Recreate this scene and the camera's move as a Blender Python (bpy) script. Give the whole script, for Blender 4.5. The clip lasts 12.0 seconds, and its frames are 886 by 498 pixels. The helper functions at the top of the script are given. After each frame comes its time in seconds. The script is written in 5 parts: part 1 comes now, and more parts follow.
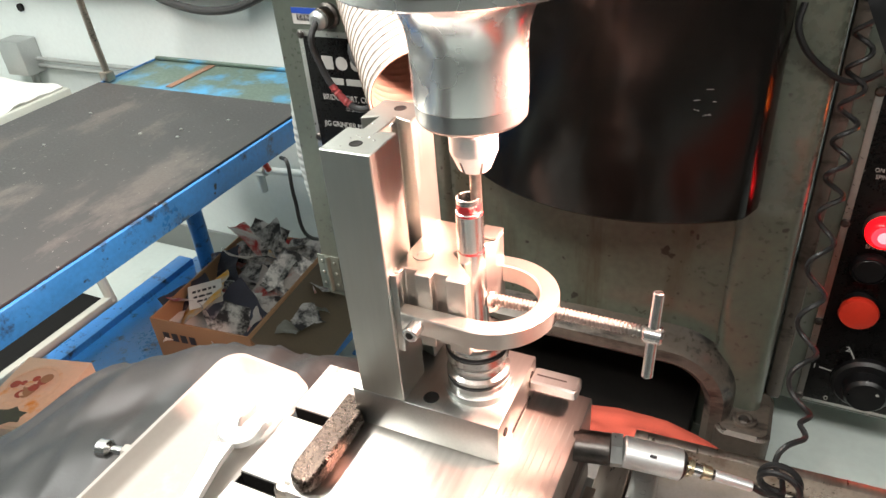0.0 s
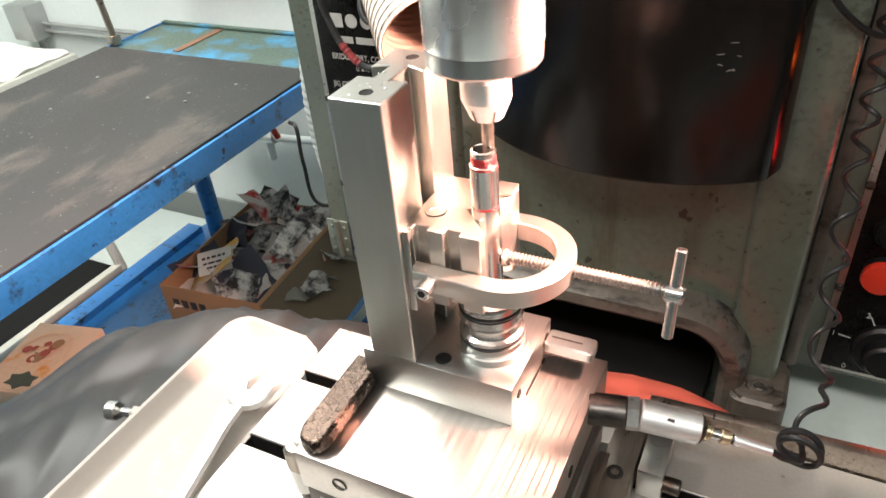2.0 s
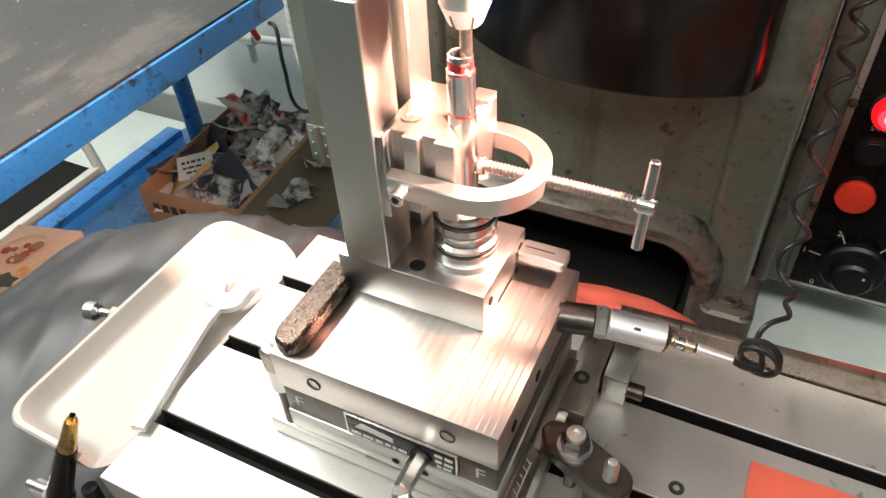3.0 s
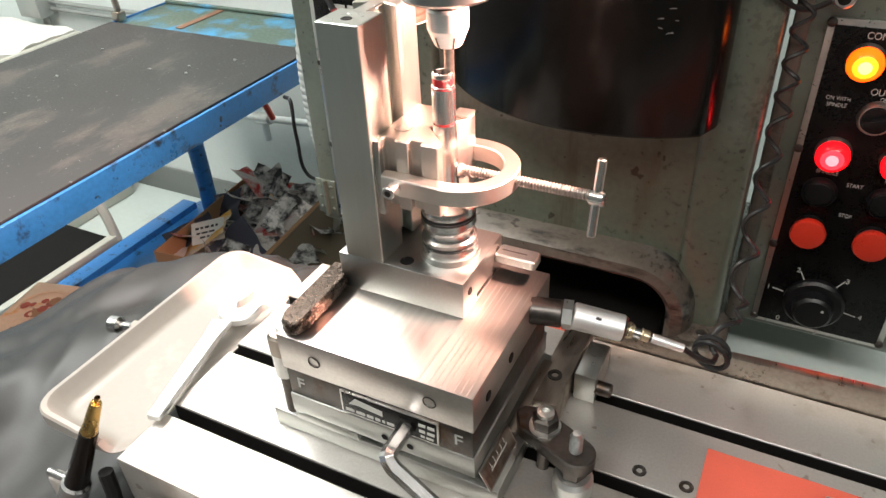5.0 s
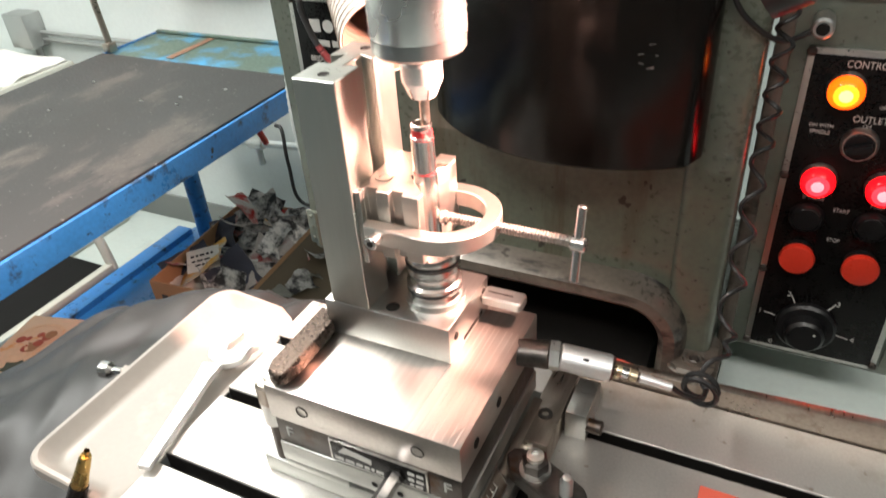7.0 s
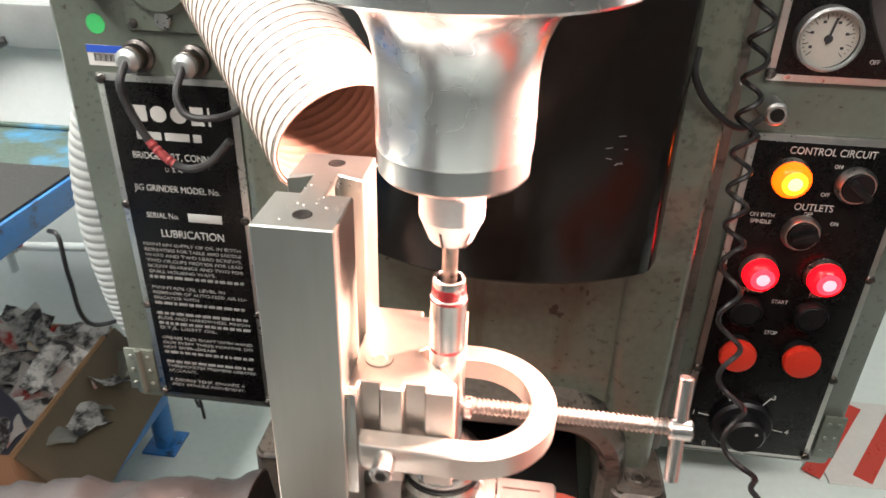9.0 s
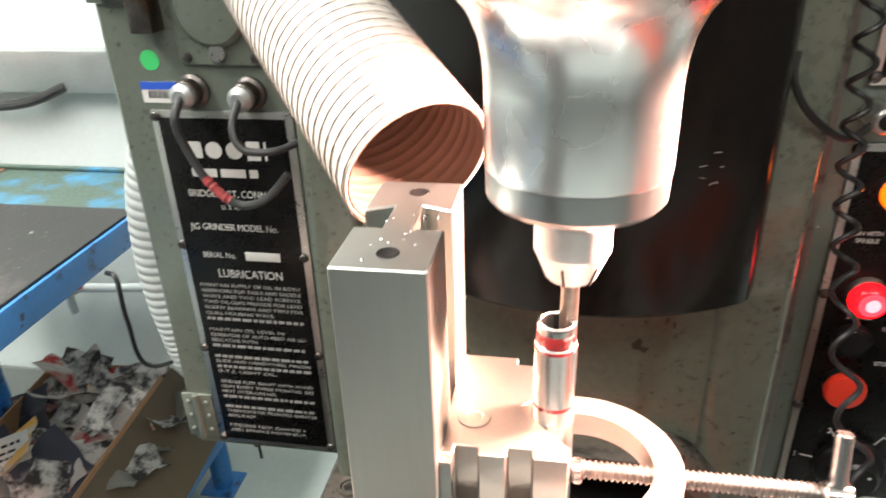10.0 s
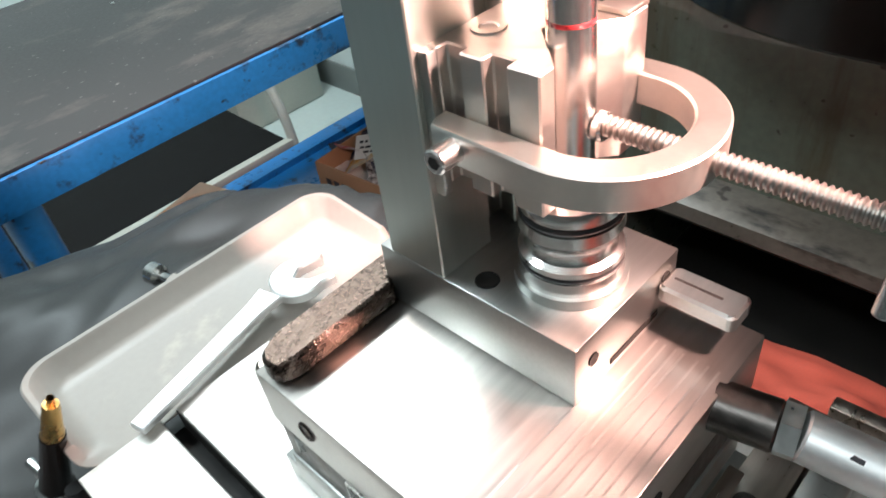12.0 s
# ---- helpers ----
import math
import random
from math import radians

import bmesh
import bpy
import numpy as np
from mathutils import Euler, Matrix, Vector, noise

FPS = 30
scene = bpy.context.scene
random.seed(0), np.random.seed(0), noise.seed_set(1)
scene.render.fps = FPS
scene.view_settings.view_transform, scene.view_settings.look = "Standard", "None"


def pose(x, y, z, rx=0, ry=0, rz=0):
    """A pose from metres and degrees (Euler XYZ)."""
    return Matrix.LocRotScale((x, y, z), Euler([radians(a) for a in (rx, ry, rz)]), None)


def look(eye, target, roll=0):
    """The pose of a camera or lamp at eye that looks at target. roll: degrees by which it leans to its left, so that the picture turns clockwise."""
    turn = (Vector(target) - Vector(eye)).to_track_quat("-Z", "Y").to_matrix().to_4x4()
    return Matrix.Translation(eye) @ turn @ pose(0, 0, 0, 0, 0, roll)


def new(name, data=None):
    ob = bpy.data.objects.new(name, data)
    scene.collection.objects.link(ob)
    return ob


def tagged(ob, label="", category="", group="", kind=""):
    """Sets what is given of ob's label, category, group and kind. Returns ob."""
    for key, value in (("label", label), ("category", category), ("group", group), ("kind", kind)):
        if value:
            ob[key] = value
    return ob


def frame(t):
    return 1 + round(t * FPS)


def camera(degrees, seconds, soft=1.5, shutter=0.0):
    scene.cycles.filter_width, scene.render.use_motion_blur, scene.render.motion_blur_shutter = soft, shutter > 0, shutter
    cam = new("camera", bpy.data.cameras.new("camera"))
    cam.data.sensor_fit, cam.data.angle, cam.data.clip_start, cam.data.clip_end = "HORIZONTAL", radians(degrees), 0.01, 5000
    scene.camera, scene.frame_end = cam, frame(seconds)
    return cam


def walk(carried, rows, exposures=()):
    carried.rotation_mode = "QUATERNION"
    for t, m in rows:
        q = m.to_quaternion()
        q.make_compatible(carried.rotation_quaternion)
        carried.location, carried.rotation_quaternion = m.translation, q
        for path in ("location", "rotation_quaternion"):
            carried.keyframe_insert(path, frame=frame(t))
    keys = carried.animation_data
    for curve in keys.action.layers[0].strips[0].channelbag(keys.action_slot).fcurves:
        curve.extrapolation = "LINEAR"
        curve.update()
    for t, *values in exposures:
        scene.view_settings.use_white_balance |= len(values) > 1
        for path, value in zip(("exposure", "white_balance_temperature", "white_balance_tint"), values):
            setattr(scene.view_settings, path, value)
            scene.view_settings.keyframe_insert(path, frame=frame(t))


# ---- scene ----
cam = camera(63.6, 12.0, shutter=0.4)
PATH = [
    (0, (0.121, -0.278, 1.288), (-0.665, 1.208, 0.205), -5.0),
    (0.5, (0.12, -0.275, 1.285), (-0.676, 1.205, 0.202), -5.3),
    (1, (0.117, -0.273, 1.284), (-0.678, 1.195, 0.182), -5.4),
    (1.5, (0.116, -0.271, 1.277), (-0.665, 1.203, 0.173), -4.9),
    (2, (0.115, -0.273, 1.273), (-0.68, 1.16, 0.126), -5.4),
    (2.5, (0.117, -0.273, 1.273), (-0.623, 1.116, 0.038), -4.1),
    (3, (0.121, -0.272, 1.271), (-0.579, 1.035, -0.071), -3.6),
    (5, (0.175, -0.352, 1.264), (-0.602, 1.098, 0.126), -2.9),
    (5.5, (0.176, -0.347, 1.266), (-0.584, 1.062, 0.068), -3.1),
    (6, (0.178, -0.345, 1.267), (-0.542, 1.008, -0.017), -3.4),
    (6.5, (0.18, -0.341, 1.269), (-0.544, 1.035, 0.011), -3.9),
    (7, (0.18, -0.335, 1.284), (-0.603, 1.132, 0.172), -4.4),
    (7.5, (0.177, -0.328, 1.295), (-0.636, 1.178, 0.26), -4.5),
    (7.7, (0.171, -0.325, 1.294), (-0.608, 1.236, 0.316), -3.7),
    (9.3, (-0.023, -0.199, 1.247), (-0.152, 1.564, 0.312), 1.4),
    (9.5, (-0.026, -0.194, 1.248), (-0.17, 1.6, 0.375), 0.2),
    (10, (-0.024, -0.181, 1.234), (-0.356, 1.577, 0.34), -2.0),
    (10.5, (0.002, -0.169, 1.209), (-0.562, 1.488, 0.24), -2.8),
    (11, (0.052, -0.144, 1.184), (-0.852, 1.219, 0.033), -6.3),
    (11.5, (0.084, -0.136, 1.155), (-0.995, 1.011, -0.079), -7.2),
    (12, (0.099, -0.14, 1.155), (-1.062, 0.87, -0.123), -8.5),
]
walk(cam, [(t, look(eye, target, roll)) for t, eye, target, roll in PATH],
     [(0, 0.22, 6800, 18), (3, 0.19, 6800, 18), (5, 0.14, 6800, 18), (7.5, 0.17, 6800, 18), (9.5, 0.56, 6900, 23), (10, 0.56, 6800, 18), (10.5, 0.5, 6500, 13), (11, 0.24, 6300, 10), (11.5, -0.11, 6000, 9), (12, -0.38, 5900, 9)])


# ---- world and lights ----
world = bpy.data.worlds.new("world")
scene.world = world
world.use_nodes = True
world.node_tree.nodes["Background"].inputs[0].default_value = (0.75, 0.85, 0.9, 1)
world.node_tree.nodes["Background"].inputs[1].default_value = 0.04


def lamp(name, kind, energy, m, color=(1, 1, 1), **kw):
    data = bpy.data.lights.new(name, kind)
    data.energy, data.color = energy, color
    if "size" in kw:
        data.shape, data.size, data.size_y = "RECTANGLE", kw["size"], kw["size_y"]
    if "soft" in kw:
        data.shadow_soft_size = kw["soft"]
    if "cone" in kw:
        data.spot_size, data.spot_blend = radians(kw["cone"]), kw["blend"]
    ob = new(name, data)
    ob.matrix_world = m
    return ob


# two added unseen ceiling fills, the bench lamp and the work lamps of the machine
lamp("ceiling_fill_light", "AREA", 84, pose(-1.25, 0.0, 2.68), (0.91, 1.0, 0.96), size=0.3, size_y=2.0)
lamp("ceiling_fill_light", "AREA", 40, pose(0.6, -1.2, 2.68, 0, 0, 90), (0.96, 1.0, 0.95), size=0.3, size_y=2.2)
lamp("work_lamp_light", "SPOT", 7.0, look((-0.44, 0.10, 1.42), (-0.15, -0.03, 0.88)), (1, 0.87, 0.77), soft=0.022, cone=64, blend=0.35)
lamp("side_lamp_light", "SPOT", 56, look((0.134, 0.0965, 1.179), (-0.07, 0.045, 1.052)), (1, 0.57, 0.45), soft=0.018, cone=76, blend=0.6)

# ---- materials ----


def mat(name, color, rough=0.5, metal=0.0, vary=0.12, scale=30.0, fine=300.0, bump=0.1, dirt=None, dirt_amount=0.0, dirt_scale=8.0,
        stretch=None, each=0.0, glow=None, power=0.0, coat=0.0, rough_vary=0.12, spec=0.5, dirt_stretch=None, speck=None, speck_scale=120.0, aniso=0.0):
    m = bpy.data.materials.new(name)
    m.use_nodes = True
    nt = m.node_tree
    b = nt.nodes["Principled BSDF"]
    b.inputs["Metallic"].default_value = metal
    b.inputs["Coat Weight"].default_value = coat
    b.inputs["Anisotropic"].default_value = aniso
    b.inputs["Specular IOR Level"].default_value = spec
    if glow:
        b.inputs["Emission Color"].default_value = (*glow, 1)
        b.inputs["Emission Strength"].default_value = power
    tc = nt.nodes.new("ShaderNodeTexCoord")
    src = tc.outputs["Object"]
    mp = nt.nodes.new("ShaderNodeMapping")
    mp.inputs["Scale"].default_value = stretch or (1, 1, 1)
    nt.links.new(src, mp.inputs[0])
    big = nt.nodes.new("ShaderNodeTexNoise")
    big.inputs["Scale"].default_value, big.inputs["Detail"].default_value = scale, 5
    small = nt.nodes.new("ShaderNodeTexNoise")
    small.inputs["Scale"].default_value, small.inputs["Detail"].default_value = fine, 3
    nt.links.new(src, big.inputs["Vector"])
    nt.links.new(mp.outputs[0], small.inputs["Vector"])
    ramp = nt.nodes.new("ShaderNodeMix")
    ramp.data_type = "RGBA"
    ramp.inputs[6].default_value = (*[max(0, c * (1 - vary)) for c in color], 1)
    ramp.inputs[7].default_value = (*[min(1, c * (1 + vary)) for c in color], 1)
    add = nt.nodes.new("ShaderNodeMath")
    add.operation = "MULTIPLY_ADD"
    add.inputs[1].default_value = 0.5
    nt.links.new(small.outputs[0], add.inputs[0])
    half = nt.nodes.new("ShaderNodeMath")
    half.operation, half.inputs[1].default_value = "MULTIPLY", 0.5
    nt.links.new(big.outputs[0], half.inputs[0])
    nt.links.new(half.outputs[0], add.inputs[2])
    con = nt.nodes.new("ShaderNodeMapRange")
    con.inputs[1].default_value, con.inputs[2].default_value = 0.32, 0.68
    nt.links.new(add.outputs[0], con.inputs[0])
    nt.links.new(con.outputs[0], ramp.inputs[0])
    out = ramp.outputs[2]
    if dirt:
        dn = nt.nodes.new("ShaderNodeTexNoise")
        dn.inputs["Scale"].default_value, dn.inputs["Detail"].default_value = dirt_scale, 8
        dn.inputs["Roughness"].default_value = 0.65
        dp = nt.nodes.new("ShaderNodeMapping")
        dp.inputs["Scale"].default_value = dirt_stretch or (1, 1, 1)
        nt.links.new(src, dp.inputs[0])
        nt.links.new(dp.outputs[0], dn.inputs["Vector"])
        mr = nt.nodes.new("ShaderNodeMapRange")
        mr.inputs[1].default_value, mr.inputs[2].default_value = 0.62 - dirt_amount * 0.3, 0.72 - dirt_amount * 0.25
        nt.links.new(dn.outputs[0], mr.inputs[0])
        dm = nt.nodes.new("ShaderNodeMix")
        dm.data_type = "RGBA"
        dm.inputs[7].default_value = (*dirt, 1)
        nt.links.new(mr.outputs[0], dm.inputs[0])
        nt.links.new(out, dm.inputs[6])
        out = dm.outputs[2]
    if speck:
        sn = nt.nodes.new("ShaderNodeTexNoise")
        sn.inputs["Scale"].default_value, sn.inputs["Detail"].default_value = speck_scale, 2
        nt.links.new(src, sn.inputs["Vector"])
        sr = nt.nodes.new("ShaderNodeMapRange")
        sr.inputs[1].default_value, sr.inputs[2].default_value = 0.70, 0.74
        nt.links.new(sn.outputs[0], sr.inputs[0])
        sm = nt.nodes.new("ShaderNodeMix")
        sm.data_type = "RGBA"
        sm.inputs[7].default_value = (*speck, 1)
        nt.links.new(sr.outputs[0], sm.inputs[0])
        nt.links.new(out, sm.inputs[6])
        out = sm.outputs[2]
    if each:
        oi = nt.nodes.new("ShaderNodeObjectInfo")
        hs = nt.nodes.new("ShaderNodeHueSaturation")
        vr = nt.nodes.new("ShaderNodeMapRange")
        vr.inputs[3].default_value, vr.inputs[4].default_value = 1 - each, 1 + each
        nt.links.new(oi.outputs["Random"], vr.inputs[0])
        nt.links.new(vr.outputs[0], hs.inputs["Value"])
        nt.links.new(out, hs.inputs["Color"])
        out = hs.outputs[0]
    nt.links.new(out, b.inputs["Base Color"])
    rr = nt.nodes.new("ShaderNodeMapRange")
    rr.inputs[3].default_value, rr.inputs[4].default_value = max(0.02, rough - rough_vary), min(1, rough + rough_vary)
    nt.links.new(con.outputs[0], rr.inputs[0])
    nt.links.new(rr.outputs[0], b.inputs["Roughness"])
    if bump:
        bp = nt.nodes.new("ShaderNodeBump")
        bp.inputs["Strength"].default_value, bp.inputs["Distance"].default_value = bump, 0.001
        nt.links.new(add.outputs[0], bp.inputs["Height"])
        nt.links.new(bp.outputs[0], b.inputs["Normal"])
    return m


GROUND = mat("ground_steel", (0.46, 0.465, 0.445), 0.34, 1, 0.08, 25, 500, 0.02, stretch=(1, 0.06, 1), rough_vary=0.05)
UPRIGHT = mat("upright_steel", (0.43, 0.45, 0.42), 0.40, 1, 0.05, 14, 400, 0.02, stretch=(1, 1, 0.08), rough_vary=0.05)
CHUCK = mat("chuck_steel", (0.55, 0.51, 0.475), 0.35, 1, 0.12, 10, 420, 0.02, stretch=(0.8, 0.03, 1), rough_vary=0.05)
TABLE = mat("table_steel", (0.50, 0.477, 0.447), 0.47, 0.75, 0.12, 5, 500, 0.02, dirt=(0.40, 0.355, 0.31), dirt_amount=0.26, dirt_scale=9, rough_vary=0.08, speck=(0.33, 0.28, 0.24), speck_scale=70)
DARKSTEEL = mat("dark_steel", (0.12, 0.108, 0.10), 0.40, 1, 0.25, 40, 300, 0.1, dirt=(0.10, 0.06, 0.04), dirt_amount=0.3, dirt_scale=30)
FORGED = mat("forged_steel", (0.085, 0.063, 0.052), 0.28, 1, 0.4, 300, 900, 0.6)
BROWNSTEEL = mat("browned_steel", (0.42, 0.36, 0.31), 0.34, 1, 0.18, 14, 300, 0.05, dirt=(0.22, 0.15, 0.11), dirt_amount=0.14, dirt_scale=16, stretch=(1, 0.1, 1))
POLISHED = mat("polished_steel", (0.66, 0.64, 0.62), 0.25, 1, 0.03, 30, 300, 0.0, stretch=(1, 1, 6), rough_vary=0.02)
RINGMETAL = mat("grey_ring_metal", (0.40, 0.405, 0.40), 0.30, 1, 0.04, 30, 300, 0.0, rough_vary=0.03)
BELLMETAL = mat("bell_aluminium", (0.88, 0.87, 0.86), 0.27, 1, 0.01, 8, 60, 0.0, rough_vary=0.01)
CLAMPMETAL = mat("clamp_nickel", (0.52, 0.48, 0.44), 0.40, 1, 0.05, 40, 400, 0.03, rough_vary=0.05)
CHROME = mat("chrome", (0.64, 0.63, 0.62), 0.22, 1, 0.05, 60, 400, 0.02, rough_vary=0.05)
SATIN = mat("satin_chrome", (0.88, 0.88, 0.87), 0.50, 1, 0.05, 60, 400, 0.03, rough_vary=0.06)
ALLOY = mat("cast_alloy", (0.68, 0.68, 0.66), 0.38, 1, 0.08, 40, 300, 0.1)
PALEBRASS = mat("pale_brass", (0.66, 0.55, 0.38), 0.33, 1, 0.12, 60, 300, 0.05)
BRASS = mat("brass", (0.62, 0.40, 0.14), 0.30, 1, 0.12, 60, 300, 0.05)
GREEN = mat("machine_green", (0.112, 0.130, 0.104), 0.34, 0, 0.12, 9, 160, 0.10, dirt=(0.080, 0.080, 0.062), dirt_amount=0.02, dirt_scale=24, coat=0.6, dirt_stretch=(1, 1, 0.3), speck=(0.05, 0.042, 0.032), speck_scale=110)
COLUMN = mat("column_green", (0.112, 0.124, 0.094), 0.33, 0, 0.20, 4, 140, 0.12, dirt=(0.080, 0.072, 0.045), dirt_amount=0.18, dirt_scale=16, coat=0.6, dirt_stretch=(1, 1, 0.12), speck=(0.032, 0.024, 0.018), speck_scale=70)
GREENWORN = mat("machine_green_worn", (0.115, 0.096, 0.078), 0.36, 0.2, 0.25, 22, 160, 0.2, dirt=(0.016, 0.013, 0.012), dirt_amount=0.26, dirt_scale=34, coat=0.3, dirt_stretch=(0.3, 1, 1), speck=(0.035, 0.025, 0.02), speck_scale=60)
BLACKGLOSS = mat("black_enamel", (0.006, 0.0048, 0.004), 0.17, 0, 0.3, 10, 120, 0.01, coat=0.0, rough_vary=0.05, spec=0.27)
DISCMETAL = mat("dark_disc_metal", (0.20, 0.17, 0.15), 0.24, 1, 0.08, 12, 120, 0.0, rough_vary=0.04)
BLACKPANEL = mat("black_panel", (0.004, 0.0037, 0.0036), 0.30, 0, 0.2, 30, 400, 0.04, spec=0.22)
BLACKPLASTIC = mat("black_plastic", (0.007, 0.007, 0.0075), 0.36, 0, 0.2, 40, 400, 0.08, spec=0.35)
RUBBER = mat("black_rubber", (0.012, 0.0115, 0.0115), 0.45, 0, 0.2, 40, 300, 0.1, spec=0.4)
# near-black that paints the shade in holes, slots and the recess; also dark plugs
HOLESHADE = mat("hole_shade_black", (0.010, 0.009, 0.008), 0.6, 0.1, 0.2, 40, 300, 0.05, spec=0.2)
ALUTRIM = mat("aluminium_trim", (0.60, 0.58, 0.55), 0.34, 1, 0.08, 30, 300, 0.05)
LETTER = mat("panel_lettering", (0.50, 0.49, 0.46), 0.5, 0, 0.06, 40, 300, 0)
FINEPRINT = mat("fine_print", (0.27, 0.265, 0.25), 0.5, 0, 0.06, 40, 300, 0)
# white hose toned down to grey for the shade behind the cabinet
HOSESHADED = mat("hose_shaded_grey", (0.40, 0.41, 0.39), 0.45, 0, 0.06, 14, 300, 0.06)
REDPAINT = mat("red_marker", (0.42, 0.03, 0.035), 0.35, 0.5, 0.3, 200, 600, 0.03, dirt=(0.5, 0.34, 0.32), dirt_amount=0.38, dirt_scale=220)
REDBUTTON = mat("red_button", (0.58, 0.035, 0.016), 0.34, 0, 0.06, 40, 300, 0.02)
REDLAMP = mat("red_lamp", (0.35, 0.008, 0.012), 0.15, 0, 0.1, 40, 300, 0, glow=(1.0, 0.005, 0.007), power=2.6)
REDMID = mat("red_lamp_inner", (0.5, 0.02, 0.02), 0.2, 0, 0.1, 40, 300, 0, glow=(1.0, 0.008, 0.010), power=12)
REDCORE = mat("red_lamp_core", (0.9, 0.3, 0.3), 0.2, 0, 0.1, 40, 300, 0, glow=(1.0, 0.032, 0.036), power=14)
AMBERLAMP = mat("amber_lamp", (0.5, 0.14, 0.008), 0.15, 0, 0.1, 40, 300, 0, glow=(1.0, 0.075, 0.002), power=3.2)
AMBERMID = mat("amber_lamp_inner", (0.7, 0.25, 0.03), 0.2, 0, 0.1, 40, 300, 0, glow=(1.0, 0.10, 0.003), power=8)
AMBERCORE = mat("amber_lamp_core", (1, 0.6, 0.2), 0.2, 0, 0.1, 40, 300, 0, glow=(1.0, 0.28, 0.035), power=11)
BULB = mat("bulb_glow", (1, 0.9, 0.8), 0.3, 0, 0, 40, 300, 0, glow=(1, 0.9, 0.8), power=12)
ORANGEFELT = mat("orange_cloth", (0.57, 0.092, 0.055), 0.9, 0, 0.12, 25, 900, 0.35)
CREAM = mat("cream_plastic", (0.32, 0.29, 0.26), 0.42, 0, 0.05, 10, 200, 0.04, dirt=(0.45, 0.40, 0.34), dirt_amount=0.10, dirt_scale=9)
VINYL = mat("grey_vinyl", (0.024, 0.0235, 0.023), 0.50, 0, 0.25, 9, 400, 0.25, dirt=(0.045, 0.0435, 0.042), dirt_amount=0.2, dirt_scale=11)
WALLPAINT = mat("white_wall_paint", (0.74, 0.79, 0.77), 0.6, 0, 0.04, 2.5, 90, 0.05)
DIMWALL = mat("unseen_wall_dark", (0.085, 0.09, 0.088), 0.6, 0, 0.06, 2.5, 90, 0.05)
FLOORPAINT = mat("pale_floor_paint", (0.52, 0.58, 0.55), 0.4, 0, 0.06, 3, 60, 0.05, dirt=(0.38, 0.40, 0.37), dirt_amount=0.12, dirt_scale=3)
BASEGREY = mat("grey_baseboard", (0.20, 0.21, 0.20), 0.5, 0, 0.08, 8, 100, 0.05)
PALEPAINT = mat("pale_paint", (0.70, 0.78, 0.74), 0.4, 0, 0.05, 5, 100, 0.04)
CEILING = mat("ceiling_white", (0.72, 0.73, 0.72), 0.8, 0, 0.03, 3, 40, 0.05)
BLUE = mat("blue_paint", (0.021, 0.185, 0.50), 0.36, 0, 0.18, 10, 120, 0.12, dirt=(0.015, 0.03, 0.055), dirt_amount=0.20, dirt_scale=26, coat=0.2, speck=(0.012, 0.014, 0.018), speck_scale=45)
BLUEWORN = mat("worn_blue_paint", (0.045, 0.26, 0.46), 0.5, 0, 0.2, 9, 120, 0.15, dirt=(0.085, 0.125, 0.10), dirt_amount=0.72, dirt_scale=6)
BLACKMAT = mat("rubber_bench_mat", (0.036, 0.034, 0.033), 0.60, 0, 0.35, 4, 200, 0.14, dirt=(0.085, 0.072, 0.064), dirt_amount=0.24, dirt_scale=11, dirt_stretch=(1, 0.45, 1), speck=(0.15, 0.14, 0.13), speck_scale=110)
CARDBOARD = mat("cardboard", (0.36, 0.20, 0.105), 0.85, 0, 0.12, 9, 240, 0.1, stretch=(1, 1, 6))
CARDDARK = mat("dark_cardboard", (0.10, 0.072, 0.044), 0.8, 0, 0.2, 9, 240, 0.1)
PAPER = mat("newsprint", (0.58, 0.55, 0.52), 0.85, 0, 0.15, 20, 200, 0.1, dirt=(0.03, 0.027, 0.028), dirt_amount=0.62, dirt_scale=26, each=0.45)
PAPERRED = mat("newsprint_red", (0.42, 0.38, 0.35), 0.85, 0, 0.15, 20, 200, 0.1, dirt=(0.34, 0.015, 0.012), dirt_amount=0.45, dirt_scale=13, each=0.3)
PAPERNAVY = mat("newsprint_navy", (0.05, 0.05, 0.07), 0.8, 0, 0.2, 20, 200, 0.1, dirt=(0.40, 0.36, 0.37), dirt_amount=0.15, dirt_scale=14)
PAPERYELLOW = mat("newsprint_yellow", (0.45, 0.40, 0.36), 0.8, 0, 0.1, 20, 200, 0.1, dirt=(0.62, 0.30, 0.02), dirt_amount=0.62, dirt_scale=11)
PAPERWHITE = mat("newsprint_white", (0.68, 0.66, 0.62), 0.85, 0, 0.06, 20, 200, 0.1)
INK = mat("printing_ink", (0.03, 0.03, 0.035), 0.7, 0, 0.1, 50, 300, 0)
DUCT = mat("vinyl_duct", (0.62, 0.565, 0.51), 0.40, 0, 0.05, 14, 300, 0.06, dirt=(0.45, 0.37, 0.30), dirt_amount=0.10, dirt_scale=18)
# dark brown that paints the shade inside the extraction hose
INNERSHADE = mat("hose_inner_shade", (0.13, 0.085, 0.065), 0.6, 0, 0.15, 20, 200, 0.1)
DUCTLINE = mat("duct_seam", (0.26, 0.20, 0.16), 0.5, 0, 0.2, 40, 300, 0.1)
GREYMETAL = mat("galvanised_metal", (0.45, 0.46, 0.45), 0.42, 0.8, 0.1, 20, 200, 0.05)
CREAMSTEEL = mat("cream_painted_steel", (0.50, 0.50, 0.44), 0.45, 0, 0.06, 12, 150, 0.05)
GLASSDARK = mat("dark_window", (0.03, 0.028, 0.024), 0.12, 0, 0.2, 8, 100, 0, coat=0.5)
